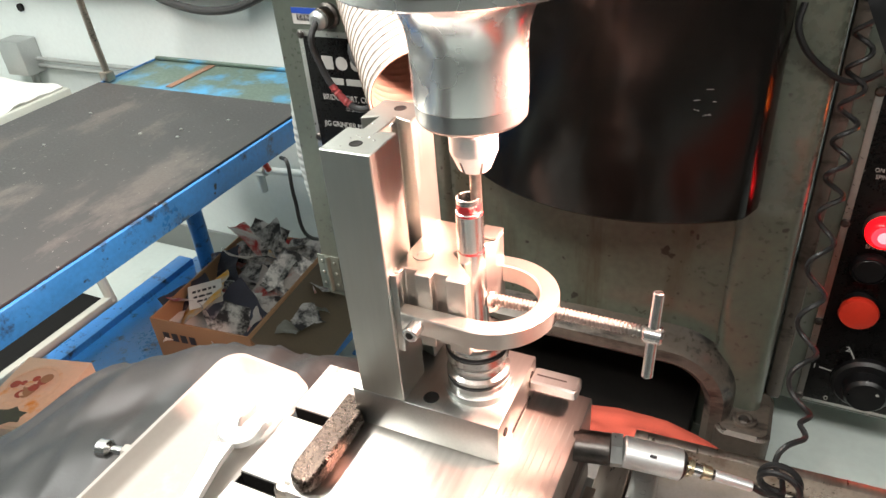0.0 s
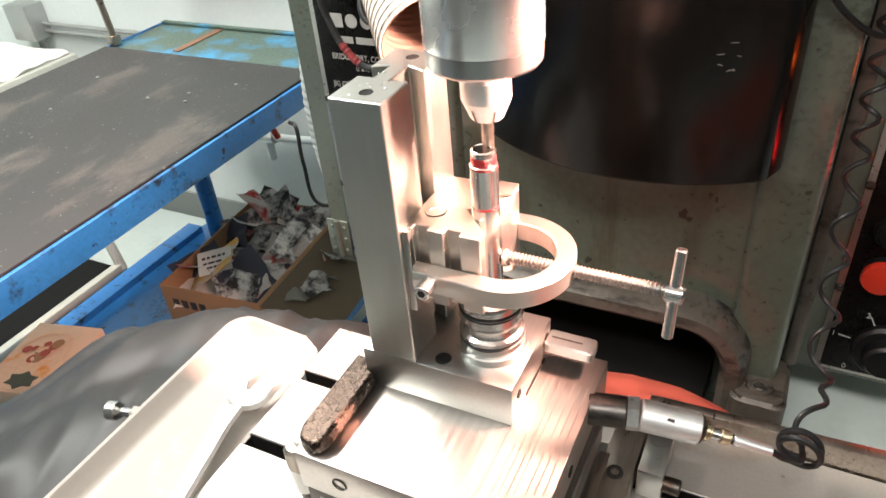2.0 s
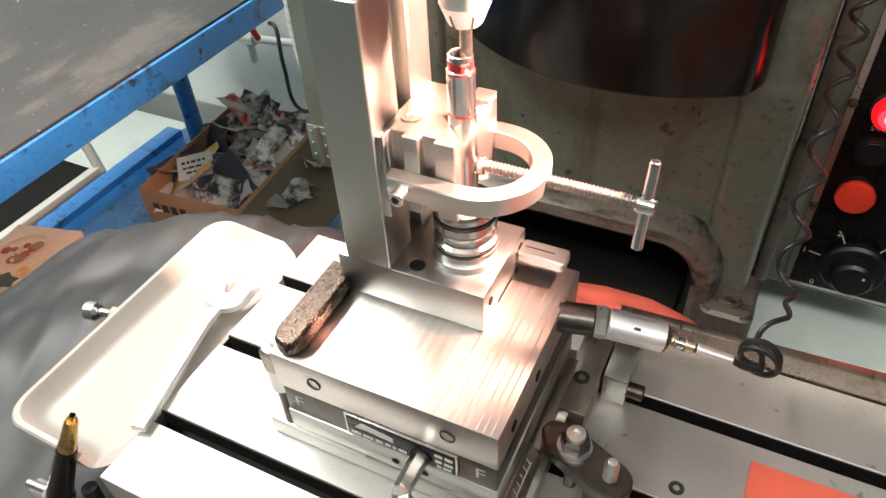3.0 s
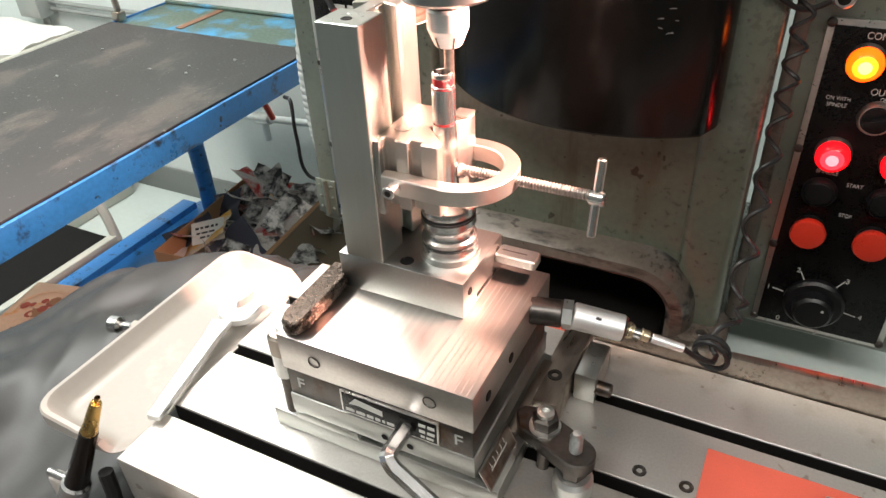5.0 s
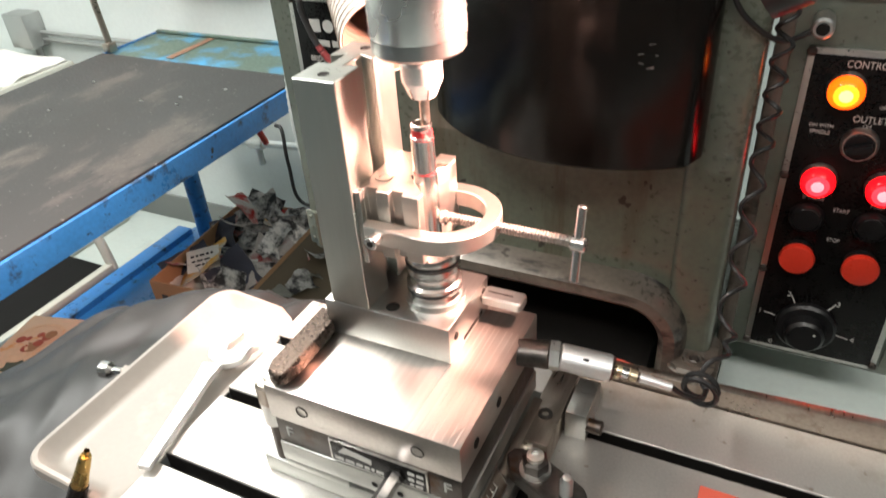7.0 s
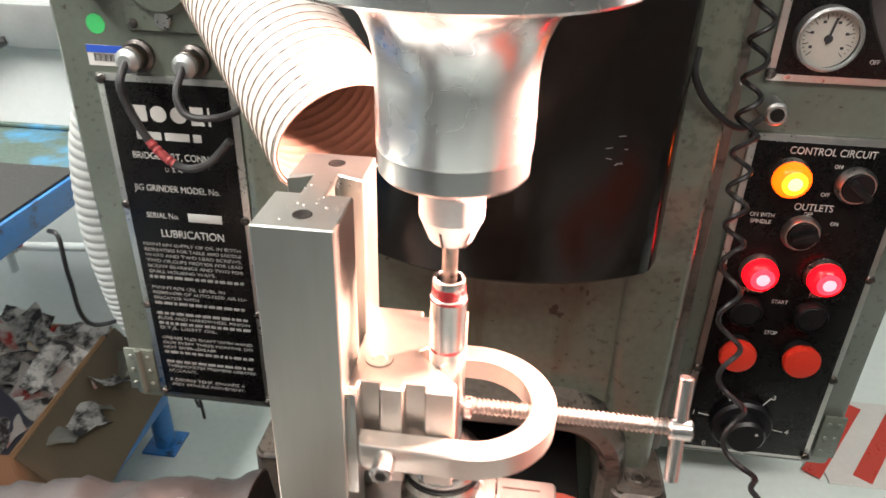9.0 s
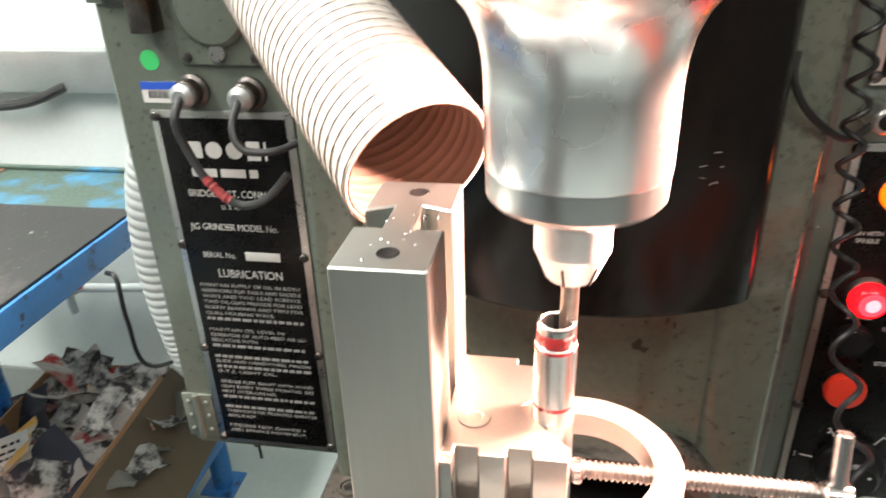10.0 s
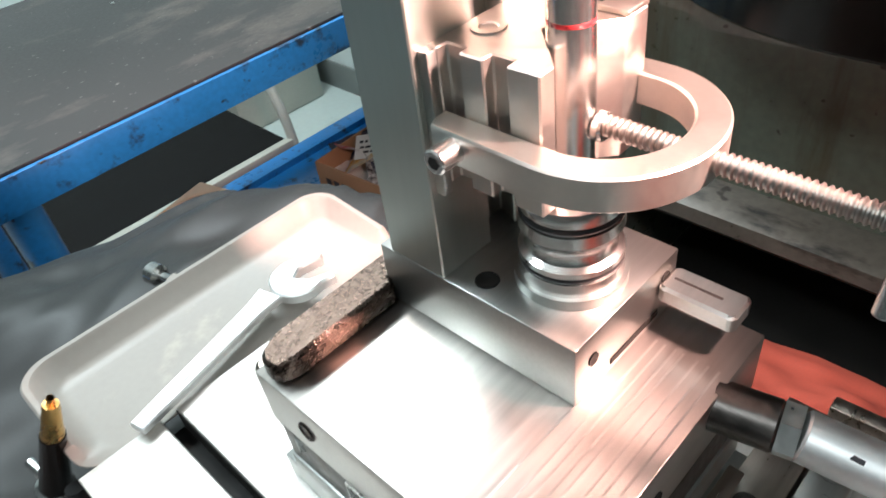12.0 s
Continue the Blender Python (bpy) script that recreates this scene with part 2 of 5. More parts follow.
CARTONCREAM = mat("carton_cream", (0.74, 0.56, 0.40), 0.55, 0, 0.06, 8, 100, 0.03)
FOODPRINT = mat("printed_carton", (0.74, 0.54, 0.36), 0.5, 0, 0.10, 8, 100, 0.02, dirt=(0.70, 0.28, 0.03), dirt_amount=0.30, dirt_scale=16)
DECK = mat("black_deck_rubber", (0.010, 0.010, 0.010), 0.8, 0, 0.3, 10, 200, 0.1, spec=0.15)
POLE = mat("pole_line_steel", (0.60, 0.565, 0.53), 0.35, 1, 0.10, 18, 420, 0.02, stretch=(0.8, 0.04, 1), rough_vary=0.05)
BAGGREY = mat("grey_plastic_bag", (0.16, 0.155, 0.13), 0.4, 0, 0.2, 14, 200, 0.15)
THREADSTEEL = mat("thread_steel", (0.38, 0.355, 0.33), 0.36, 1, 0.05, 30, 300, 0.0, rough_vary=0.04)
FOODRED = mat("printed_red", (0.35, 0.05, 0.02), 0.5, 0, 0.3, 30, 200, 0.02)
FOODBLACK = mat("printed_black", (0.03, 0.04, 0.02), 0.5, 0, 0.5, 40, 200, 0.02)
STICKERBLUE = mat("blue_print", (0.02, 0.09, 0.50), 0.5, 0, 0.05, 40, 300, 0)
STICKERGREEN = mat("green_sticker", (0.03, 0.50, 0.14), 0.5, 0, 0.05, 40, 300, 0)
GAUGEFACE = mat("gauge_face", (0.42, 0.40, 0.35), 0.5, 0, 0.05, 60, 300, 0)
COPPER = mat("copper_reflector", (0.80, 0.50, 0.38), 0.3, 1, 0.08, 30, 200, 0.03)
CABLE = mat("grey_cable", (0.035, 0.034, 0.034), 0.40, 0, 0.2, 40, 200, 0.1)
PINKTAPE = mat("red_braid", (0.35, 0.05, 0.05), 0.6, 0, 0.4, 200, 600, 0.1)

# ---- mesh helpers ----
ORIGIN = {}


def thing(name, loc, label, category, group="", kind=""):
    ob = new(name)
    ob.location = loc
    ob.empty_display_size = 0.02
    ORIGIN[ob] = Vector(loc)
    return tagged(ob, label, category, group, kind)


def part(name, bm, material, parent=None, label="", smooth=True, angle=35):
    """Links a bmesh, built in world coordinates, as one mesh object under a thing or a part."""
    org = ORIGIN[parent] if parent is not None else Vector((0, 0, 0))
    bmesh.ops.translate(bm, verts=bm.verts, vec=-org)
    bmesh.ops.recalc_face_normals(bm, faces=bm.faces)
    me = bpy.data.meshes.new(name)
    bm.to_mesh(me)
    bm.free()
    me.materials.append(material)
    if smooth:
        me.shade_smooth()
        me.set_sharp_from_angle(angle=radians(angle))
    ob = new(name, me)
    if parent is not None:
        ob.parent = parent
    ORIGIN[ob] = org
    if label:
        ob["label"] = label
    return ob


def solo(name, bm, material, label, category, group="", kind="", **kw):
    """A thing of one mesh, with its origin at its base."""
    lo = [min(v.co[i] for v in bm.verts) for i in range(3)]
    hi = [max(v.co[i] for v in bm.verts) for i in range(3)]
    loc = Vector(((lo[0] + hi[0]) / 2, (lo[1] + hi[1]) / 2, lo[2]))
    bmesh.ops.translate(bm, verts=bm.verts, vec=-loc)
    ob = part(name, bm, material, None, **kw)
    ob.location = loc
    ORIGIN[ob] = loc
    return tagged(ob, label, category, group, kind)


def box(x0, x1, y0, y1, z0, z1, bev=0.0008, bm=None, m=None, seg=2):
    t = bmesh.new()
    bmesh.ops.create_cube(t, size=1)
    bmesh.ops.scale(t, verts=t.verts, vec=(x1 - x0, y1 - y0, z1 - z0))
    bmesh.ops.translate(t, verts=t.verts, vec=((x0 + x1) / 2, (y0 + y1) / 2, (z0 + z1) / 2))
    if bev:
        bmesh.ops.bevel(t, geom=t.edges[:], offset=bev, segments=seg, affect="EDGES", profile=0.5)
    return fold(t, bm, m)


def fold(t, bm, m=None):
    """Adds bmesh t to bm (or returns it), moved by m."""
    if m is not None:
        bmesh.ops.transform(t, matrix=m, verts=t.verts)
    if bm is None:
        return t
    me = bpy.data.meshes.new("tmp")
    t.to_mesh(me)
    t.free()
    bm.from_mesh(me)
    bpy.data.meshes.remove(me)
    return bm


def prism(pts, z0, z1, bev=0.0008, bm=None, m=None):
    """A plan outline pulled up from z0 to z1."""
    t = bmesh.new()
    f = t.faces.new([t.verts.new((x, y, z0)) for x, y in pts])
    r = bmesh.ops.extrude_face_region(t, geom=[f])
    bmesh.ops.translate(t, verts=[v for v in r["geom"] if isinstance(v, bmesh.types.BMVert)], vec=(0, 0, z1 - z0))
    bmesh.ops.recalc_face_normals(t, faces=t.faces)
    if bev:
        bmesh.ops.bevel(t, geom=t.edges[:], offset=bev, segments=1, affect="EDGES", profile=0.5)
    return fold(t, bm, m)


def lathe(profile, cx, cy, seg=48, bm=None, m=None, closed=False):
    """Radii and heights turned about the upright through (cx, cy)."""
    t = bmesh.new()
    rings = []
    for r, z in profile:
        if r < 1e-6:
            rings.append([t.verts.new((0, 0, z))])
        else:
            rings.append([t.verts.new((r * math.cos(2 * math.pi * i / seg), r * math.sin(2 * math.pi * i / seg), z)) for i in range(seg)])
    pairs = list(zip(rings, rings[1:])) + ([(rings[-1], rings[0])] if closed else [])
    for a, b in pairs:
        for i in range(seg):
            j = (i + 1) % seg
            if len(a) == 1 and len(b) > 1:
                t.faces.new((a[0], b[i], b[j]))
            elif len(b) == 1 and len(a) > 1:
                t.faces.new((a[i], b[0], a[j]))
            elif len(a) > 1:
                t.faces.new((a[i], b[i], b[j], a[j]))
    bmesh.ops.translate(t, verts=t.verts, vec=(cx, cy, 0))
    return fold(t, bm, m)


def rod(a, b, r, seg=20, bm=None, r2=None, bev=0.0):
    """A round bar from a to b."""
    a, b = Vector(a), Vector(b)
    d = b - a
    n = d.length
    r2 = r if r2 is None else r2
    prof = [(0, 0), (r, 0), (r2, n), (0, n)] if not bev else [(0, 0), (r - bev, 0), (r, bev), (r2, n - bev), (r2 - bev, n), (0, n)]
    return lathe(prof, 0, 0, seg, bm, Matrix.Translation(a) @ d.to_track_quat("Z", "Y").to_matrix().to_4x4())


def tube(pts, r, seg=10, bm=None, closed=False):
    """A round cord along points; r may be a function of the share of the way."""
    t = bmesh.new()
    pts = [Vector(p) for p in pts]
    n = len(pts)
    up = Vector((0.3, 0.5, 0.8)).normalized()
    rings = []
    for i, p in enumerate(pts):
        d = (pts[min(i + 1, n - 1)] - pts[max(i - 1, 0)]).normalized()
        side = up.cross(d)
        side = side.normalized() if side.length > 1e-4 else d.orthogonal().normalized()
        up = d.cross(side).normalized()
        rr = r(i / (n - 1)) if callable(r) else r
        rings.append([t.verts.new(p + rr * (math.cos(2 * math.pi * k / seg) * side + math.sin(2 * math.pi * k / seg) * up)) for k in range(seg)])
    for a, b in zip(rings, rings[1:]):
        for k in range(seg):
            t.faces.new((a[k], a[(k + 1) % seg], b[(k + 1) % seg], b[k]))
    t.faces.new(rings[0][::-1])
    t.faces.new(rings[-1])
    return fold(t, bm)


def curve(pts, n=12):
    """A smooth way through points."""
    pts = [Vector(p) for p in pts]
    full = [2 * pts[0] - pts[1], *pts, 2 * pts[-1] - pts[-2]]
    out = []
    for i in range(1, len(full) - 2):
        a, b, c, d = full[i - 1:i + 3]
        for k in range(n):
            t = k / n
            out.append(0.5 * (2 * b + (c - a) * t + (2 * a - 5 * b + 4 * c - d) * t * t + (3 * b - a - 3 * c + d) * t ** 3))
    return out + [pts[-1]]


def rounded(x0, x1, y0, y1, r, n=8):
    """The outline of a rounded rectangle."""
    out = []
    for cx, cy, a0 in ((x1 - r, y1 - r, 0), (x0 + r, y1 - r, 90), (x0 + r, y0 + r, 180), (x1 - r, y0 + r, 270)):
        for k in range(n + 1):
            a = radians(a0 + 90 * k / n)
            out.append((cx + r * math.cos(a), cy + r * math.sin(a)))
    return out


FACING = Matrix.Rotation(radians(90), 4, "X")  # plan x, y, z become x, z, -y: a thing that faces the front


def front(x, y, z):
    """Pose of a flat thing on an upright face that looks towards -y."""
    return Matrix.Translation((x, y, z)) @ FACING


def writing(text, m, height, material, parent, name="lettering", stretch=1.0, depth=0.0003, width=0.0):
    data = bpy.data.curves.new("lettering", "FONT")
    data.body, data.size, data.extrude = text, height * 1.4, depth
    data.align_x, data.align_y = "CENTER", "CENTER"
    ob = bpy.data.objects.new("tmp", data)
    scene.collection.objects.link(ob)
    me = bpy.data.meshes.new_from_object(ob.evaluated_get(bpy.context.evaluated_depsgraph_get()))
    bpy.data.objects.remove(ob)
    bm = bmesh.new()
    bm.from_mesh(me)
    if width:
        xs = [v.co.x for v in bm.verts]
        stretch = width / (max(xs) - min(xs))
    bmesh.ops.transform(bm, matrix=m @ Matrix.Diagonal((stretch, 1, 1, 1)), verts=bm.verts)
    return part(name, bm, material, parent, smooth=False)


def bars(rows, m, material, parent, name="print_line", seed=1, gap=0.25):
    """Unreadable lines of print as broken bars: rows of (x0, x1, y, height) in the plane of m."""
    rnd = random.Random(seed)
    for x0, x1, y, h in rows:
        bm = bmesh.new()
        x = x0
        while x < x1 - h:
            w = min(h * rnd.uniform(0.9, 3.2), x1 - x)
            box(x, x + w, y - h / 2, y + h / 2, 0, 0.0004, 0, bm)
            x += w + h * (0.4 + gap)
        bmesh.ops.transform(bm, matrix=m, verts=bm.verts)
        part(name, bm, material, parent, smooth=False)


def screw(x, y, z, r, parent, material, name="screw", m=None, slot=True):
    """A domed slotted screw; its axis is z of m."""
    bm = lathe([(r, 0), (r, r * 0.25), (r * 0.75, r * 0.6), (r * 0.3, r * 0.75), (0, r * 0.78)], 0, 0, 16)
    if slot:
        box(-r * 0.8, r * 0.8, -r * 0.1, r * 0.1, r * 0.5, r * 0.82, 0, bm)
    bmesh.ops.transform(bm, matrix=m if m is not None else Matrix.Translation((x, y, z)), verts=bm.verts)
    return part(name, bm, material, parent)


def sheet(nx, ny, f, thick=0.0):
    """A grid whose points are f(u, v), u and v from 0 to 1, with a thickness."""
    bm = bmesh.new()
    g = [[bm.verts.new(f(i / nx, j / ny)) for j in range(ny + 1)] for i in range(nx + 1)]
    faces = [bm.faces.new((g[i][j], g[i + 1][j], g[i + 1][j + 1], g[i][j + 1])) for i in range(nx) for j in range(ny)]
    if thick:
        bmesh.ops.recalc_face_normals(bm, faces=bm.faces)
        bmesh.ops.solidify(bm, geom=faces, thickness=thick)
    return bm


# ---- the room ----
def room():
    # south and east walls are unseen; their dark colour dims what the metal reflects
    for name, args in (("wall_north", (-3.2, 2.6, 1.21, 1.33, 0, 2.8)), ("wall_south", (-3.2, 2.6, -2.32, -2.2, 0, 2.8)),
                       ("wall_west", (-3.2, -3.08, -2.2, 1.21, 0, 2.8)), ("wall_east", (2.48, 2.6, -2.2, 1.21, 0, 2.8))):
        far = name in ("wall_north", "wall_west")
        solo(name, box(*args, 0), WALLPAINT if far else DIMWALL, "pale white painted workshop wall" if far else "unseen near wall, coloured dark to dim reflections", "wall", kind="structure")
    solo("floor", box(-3.2, 2.6, -2.32, 1.33, -0.1, 0, 0), FLOORPAINT, "pale grey painted concrete floor", "floor", kind="structure")
    solo("ceiling", box(-3.2, 2.6, -2.32, 1.33, 2.8, 2.9, 0), CEILING, "plain white workshop ceiling", "ceiling", kind="structure")
    solo("baseboard", box(-3.08, 2.48, 1.2, 1.209, 0, 0.1, 0.002), BASEGREY, "dark grey baseboard along the wall", "baseboard", kind="structure")
    # cable trunking on the wall
    solo("wall_trunking", box(-3.0, -0.3, 1.165, 1.208, 0.875, 0.965, 0.004), GREYMETAL, "grey metal cable trunking along the white wall", "trunking", kind="structure")
    # drooping cable under the trunking
    solo("wall_cable", tube(curve([(-1.50, 1.19, 0.89), (-1.42, 1.17, 0.865), (-1.30, 1.165, 0.845), (-1.18, 1.165, 0.855), (-1.08, 1.17, 0.89)]), 0.011, 10), CABLE,
         "thick dark cable drooping below the wall trunking", "cable")
    # conduit with a junction box
    t = thing("electrical_conduit", (-2.0, 1.2, 0.62), "grey metal junction box and conduit on the wall", "conduit")
    part("junction_box", box(-2.16, -2.06, 1.14, 1.209, 0.61, 0.72, 0.004), GREYMETAL, t)
    for dz in (0.0, 0.022):
        part("pipe", rod((-2.06, 1.19, 0.632 + dz), (-1.1, 1.19, 0.632 + dz), 0.007), GREYMETAL, t)
    part("pipe", rod((-2.1, 1.185, 0.612), (-2.1, 1.185, 0.30), 0.012), GREYMETAL, t)
    part("knockout_plug", rod((-2.07, 1.209, 0.81), (-2.07, 1.200, 0.81), 0.012), HOLESHADE, t)
    # water pipe with a valve below the bench
    t = thing("valve_pipe", (-1.2, 1.17, 0.37), "white pipe with a valve under the bench", "pipe")
    part("pipe", rod((-1.45, 1.17, 0.372), (-0.85, 1.17, 0.415), 0.011), WALLPAINT, t)
    part("valve_body", rod((-1.228, 1.17, 0.315), (-1.228, 1.17, 0.39), 0.012, bev=0.003), WALLPAINT, t)
    part("valve_body", rod((-1.26, 1.17, 0.386), (-1.20, 1.17, 0.390), 0.018, bev=0.004), ALLOY, t)
    part("valve_handle", rod((-1.175, 1.15, 0.405), (-1.175, 1.12, 0.475), 0.009), REDBUTTON, t, "red valve handle")


def behind_cabinet():
    way = curve([(-0.39, 0.58, 1.07), (-0.48, 0.58, 1.02), (-0.528, 0.58, 0.93), (-0.543, 0.58, 0.82), (-0.535, 0.58, 0.72), (-0.515, 0.58, 0.65), (-0.46, 0.58, 0.60), (-0.39, 0.58, 0.58)], 26)
    t = thing("white_hose", (-0.40, 0.58, 0.73), "white ribbed flexible hose behind the cabinet", "hose")
    part("hose_wall", tube_open(way, lambda s: 0.034 + 0.0016 * abs(math.sin(math.pi * 60 * s)), 28, 0.0015), HOSESHADED, t, angle=80)
    solo("bench_cord", tube(curve([(-0.73, 0.70, 0.715), (-0.708, 0.69, 0.71), (-0.70, 0.68, 0.64), (-0.697, 0.70, 0.54), (-0.72, 0.90, 0.42), (-0.73, 1.02, 0.25), (-0.73, 1.06, 0.007), (-0.78, 1.12, 0.006)]), 0.0038, 8), RUBBER, "dark cord hanging down from the bench edge", "cable")


# ---- the bench and what is under it ----
BZ = 0.765


def bench():
    t = thing("workbench", (-1.04, 0.3, 0), "blue steel workbench with a worn black rubber top", "workbench")
    part("top_plate", box(-1.345, -0.745, -0.75, 1.03, BZ - 0.02, BZ - 0.006, 0.002), BLUEWORN, t, "worn turquoise and blue painted steel")
    part("rubber_mat", box(-1.343, -0.752, -0.75, 0.835, BZ - 0.006, BZ, 0.002), BLACKMAT, t, "scuffed black rubber sheet")
    for x0, x1 in ((-0.75, -0.742), (-1.349, -1.341)):
        part("apron", box(x0, x1, -0.75, 1.034, BZ - 0.051, BZ - 0.003, 0.002), BLUE, t)
    part("apron", box(-1.34, -0.752, 1.025, 1.034, BZ - 0.051, BZ - 0.004, 0.002), BLUEWORN, t)
    part("rim_bar", box(-1.34, -0.752, 1.012, 1.024, BZ - 0.004, BZ + 0.002, 0.001), BLUEWORN, t)
    part("rim_bar", box(-1.16, -1.14, 0.86, 1.01, BZ - 0.0055, BZ - 0.0035, 0.0005), mat("rust_streak", (0.20, 0.10, 0.06), 0.6, 0, 0.3, 30), t, "rusty orange streak")
    part("end_peg", rod((-0.86, 1.02, BZ), (-0.86, 1.02, BZ + 0.025), 0.008), GREYMETAL, t)
    for x, y in ((-0.785, 0.965), (-1.315, 0.965), (-0.785, -0.03), (-1.315, -0.03)):
        part("leg", rod((x, y, 0), (x, y, BZ - 0.02), 0.024, 14), BLUE, t)
        part("foot_plate", box(x - 0.04, x + 0.04, y - 0.04, y + 0.04, 0, 0.006, 0.001), BLUE, t)
    for x in (-0.785, -1.40):
        part("stringer", box(x - 0.026, x + 0.026, -0.03, 0.965, 0.13, 0.175, 0.003), BLUE, t)
    part("lower_shelf", box(-1.40, -0.815, -0.02, 1.0, 0.145, 0.155, 0.002), BLUE, t)
    for i in range(7):
        rnd = random.Random(i)
        x, y = rnd.uniform(-1.25, -0.85), rnd.uniform(0.25, 0.75)
        part("swarf_chip", box(x, x + 0.006, y, y + 0.004, BZ, BZ + 0.002, 0, m=None), ALLOY, t, "bright metal chip")


def crumple(seed, cx, cy, cz, size, material, t):
    rnd = random.Random(seed)
    off = Vector((rnd.uniform(0, 50), rnd.uniform(0, 50), rnd.uniform(0, 50)))
    tilt = Euler((rnd.uniform(-0.7, 0.7), rnd.uniform(-0.7, 0.7), rnd.uniform(0, 6.28))).to_matrix()

    def f(u, v):
        p = Vector(((u - 0.5) * size, (v - 0.5) * size * 0.8, 0))
        n = noise.noise_vector(p * (14 / size * 0.09) + off)
        m = noise.noise_vector(p * (55 / size * 0.09) + off)
        return Vector((cx, cy, cz)) + tilt @ (p * 0.9 + n * size * 0.17 + m * size * 0.03)
    return part("crumpled_sheet", sheet(16, 14, f, 0.0006), material, t, smooth=True, angle=18)


def paper_box():
    """Open carton full of crumpled newspaper."""
    cx, cy, z0, z1, a = -0.968, 0.760, 0.156, 0.335, 5
    w, d = 0.262, 0.385
    m = Matrix.Translation((cx, cy, 0)) @ Matrix.Rotation(radians(a), 4, "Z")
    t = thing("cardboard_box", (cx, cy, z0), "open brown cardboard box full of crumpled newspaper", "box")
    for args in ((-w / 2, w / 2, -d / 2, -d / 2 + 0.004), (-w / 2, w / 2, d / 2 - 0.004, d / 2), (-w / 2, -w / 2 + 0.004, -d / 2 + 0.004, d / 2 - 0.004), (w / 2 - 0.004, w / 2, -d / 2 + 0.004, d / 2 - 0.004)):
        part("side_panel", box(*args, z0, z1, 0.0008, m=m), CARDBOARD, t)
    part("bottom_panel", box(-w / 2 + 0.004, w / 2 - 0.004, -d / 2 + 0.004, d / 2 - 0.004, z0, z0 + 0.004, 0, m=m), CARDBOARD, t)
    part("flap", box(w / 2 + 0.001, w / 2 + 0.004, -d / 2, d / 2, z1 - 0.10, z1 - 0.002, 0.0008, m=m), CARDBOARD, t)
    part("flap", box(0, 0.003, -d / 2, d / 2, -0.17, 0, 0.0008, m=m @ Matrix.Translation((w / 2 + 0.006, 0, z1 - 0.004)) @ Matrix.Rotation(radians(-40), 4, "Y")), CARDDARK, t, "dark brown flap hanging outwards")
    # printed mark on the front, drawn as plain blocks
    fm = m @ front(-w / 2 + 0.07, -d / 2, z1 - 0.045)
    for k in range(4):
        part("printed_mark", box(-0.045 + k * 0.024, -0.028 + k * 0.024, -0.011, 0.011, 0, 0.0006, 0.0002, m=fm), INK, t)
    news = thing("newspaper_heap", (cx, cy, z0 + 0.05), "heap of crumpled newspaper sheets in the box", "newspaper")
    rnd = random.Random(5)
    for k in range(30):
        u, v = rnd.uniform(-0.38, 0.38) * w, rnd.uniform(-0.40, 0.40) * d
        p = m @ Vector((u, v, 0))
        mt = (PAPER, PAPERRED, PAPER, PAPERWHITE, PAPERNAVY, PAPERRED, PAPER, PAPERYELLOW)[k % 8]
        crumple(k, p.x, p.y, z1 - 0.045 + rnd.uniform(-0.02, 0.035) + 0.10 * max(0, v / d), rnd.uniform(0.11, 0.17), mt, news)
    card = m @ Matrix.Translation((-0.045, -0.095, z1 + 0.012)) @ Euler((0.5, -0.15, 0.5)).to_matrix().to_4x4()
    part("white_page", box(-0.04, 0.04, -0.03, 0.03, 0, 0.0012, 0, m=card), PAPERWHITE, news, "white printed page")
    bars([(-0.03, 0.03, 0.012, 0.006), (-0.028, 0.02, -0.002, 0.005), (-0.02, 0.028, -0.014, 0.005)], card @ Matrix.Translation((0, 0, 0.0012)), INK, news, seed=4)
    loose = thing("plastic_bag", (-0.80, 0.66, 0.16), "crumpled grey plastic bag and newspaper beside the box", "plastic bag")
    for k in range(6):
        crumple(60 + k, -0.800 + 0.02 * (k % 2), 0.68 + 0.05 * k, 0.305 - 0.012 * (k % 3), 0.085, (BAGGREY, PAPER)[k % 2], loose)
    floor_bits = thing("paper_scraps", (-1.02, 0.50, 0.16), "crumpled grey paper scraps before the box", "paper")
    for k in range(4):
        crumple(80 + k, -1.12 + 0.07 * k, 0.49, 0.185, 0.09, PAPER, floor_bits)


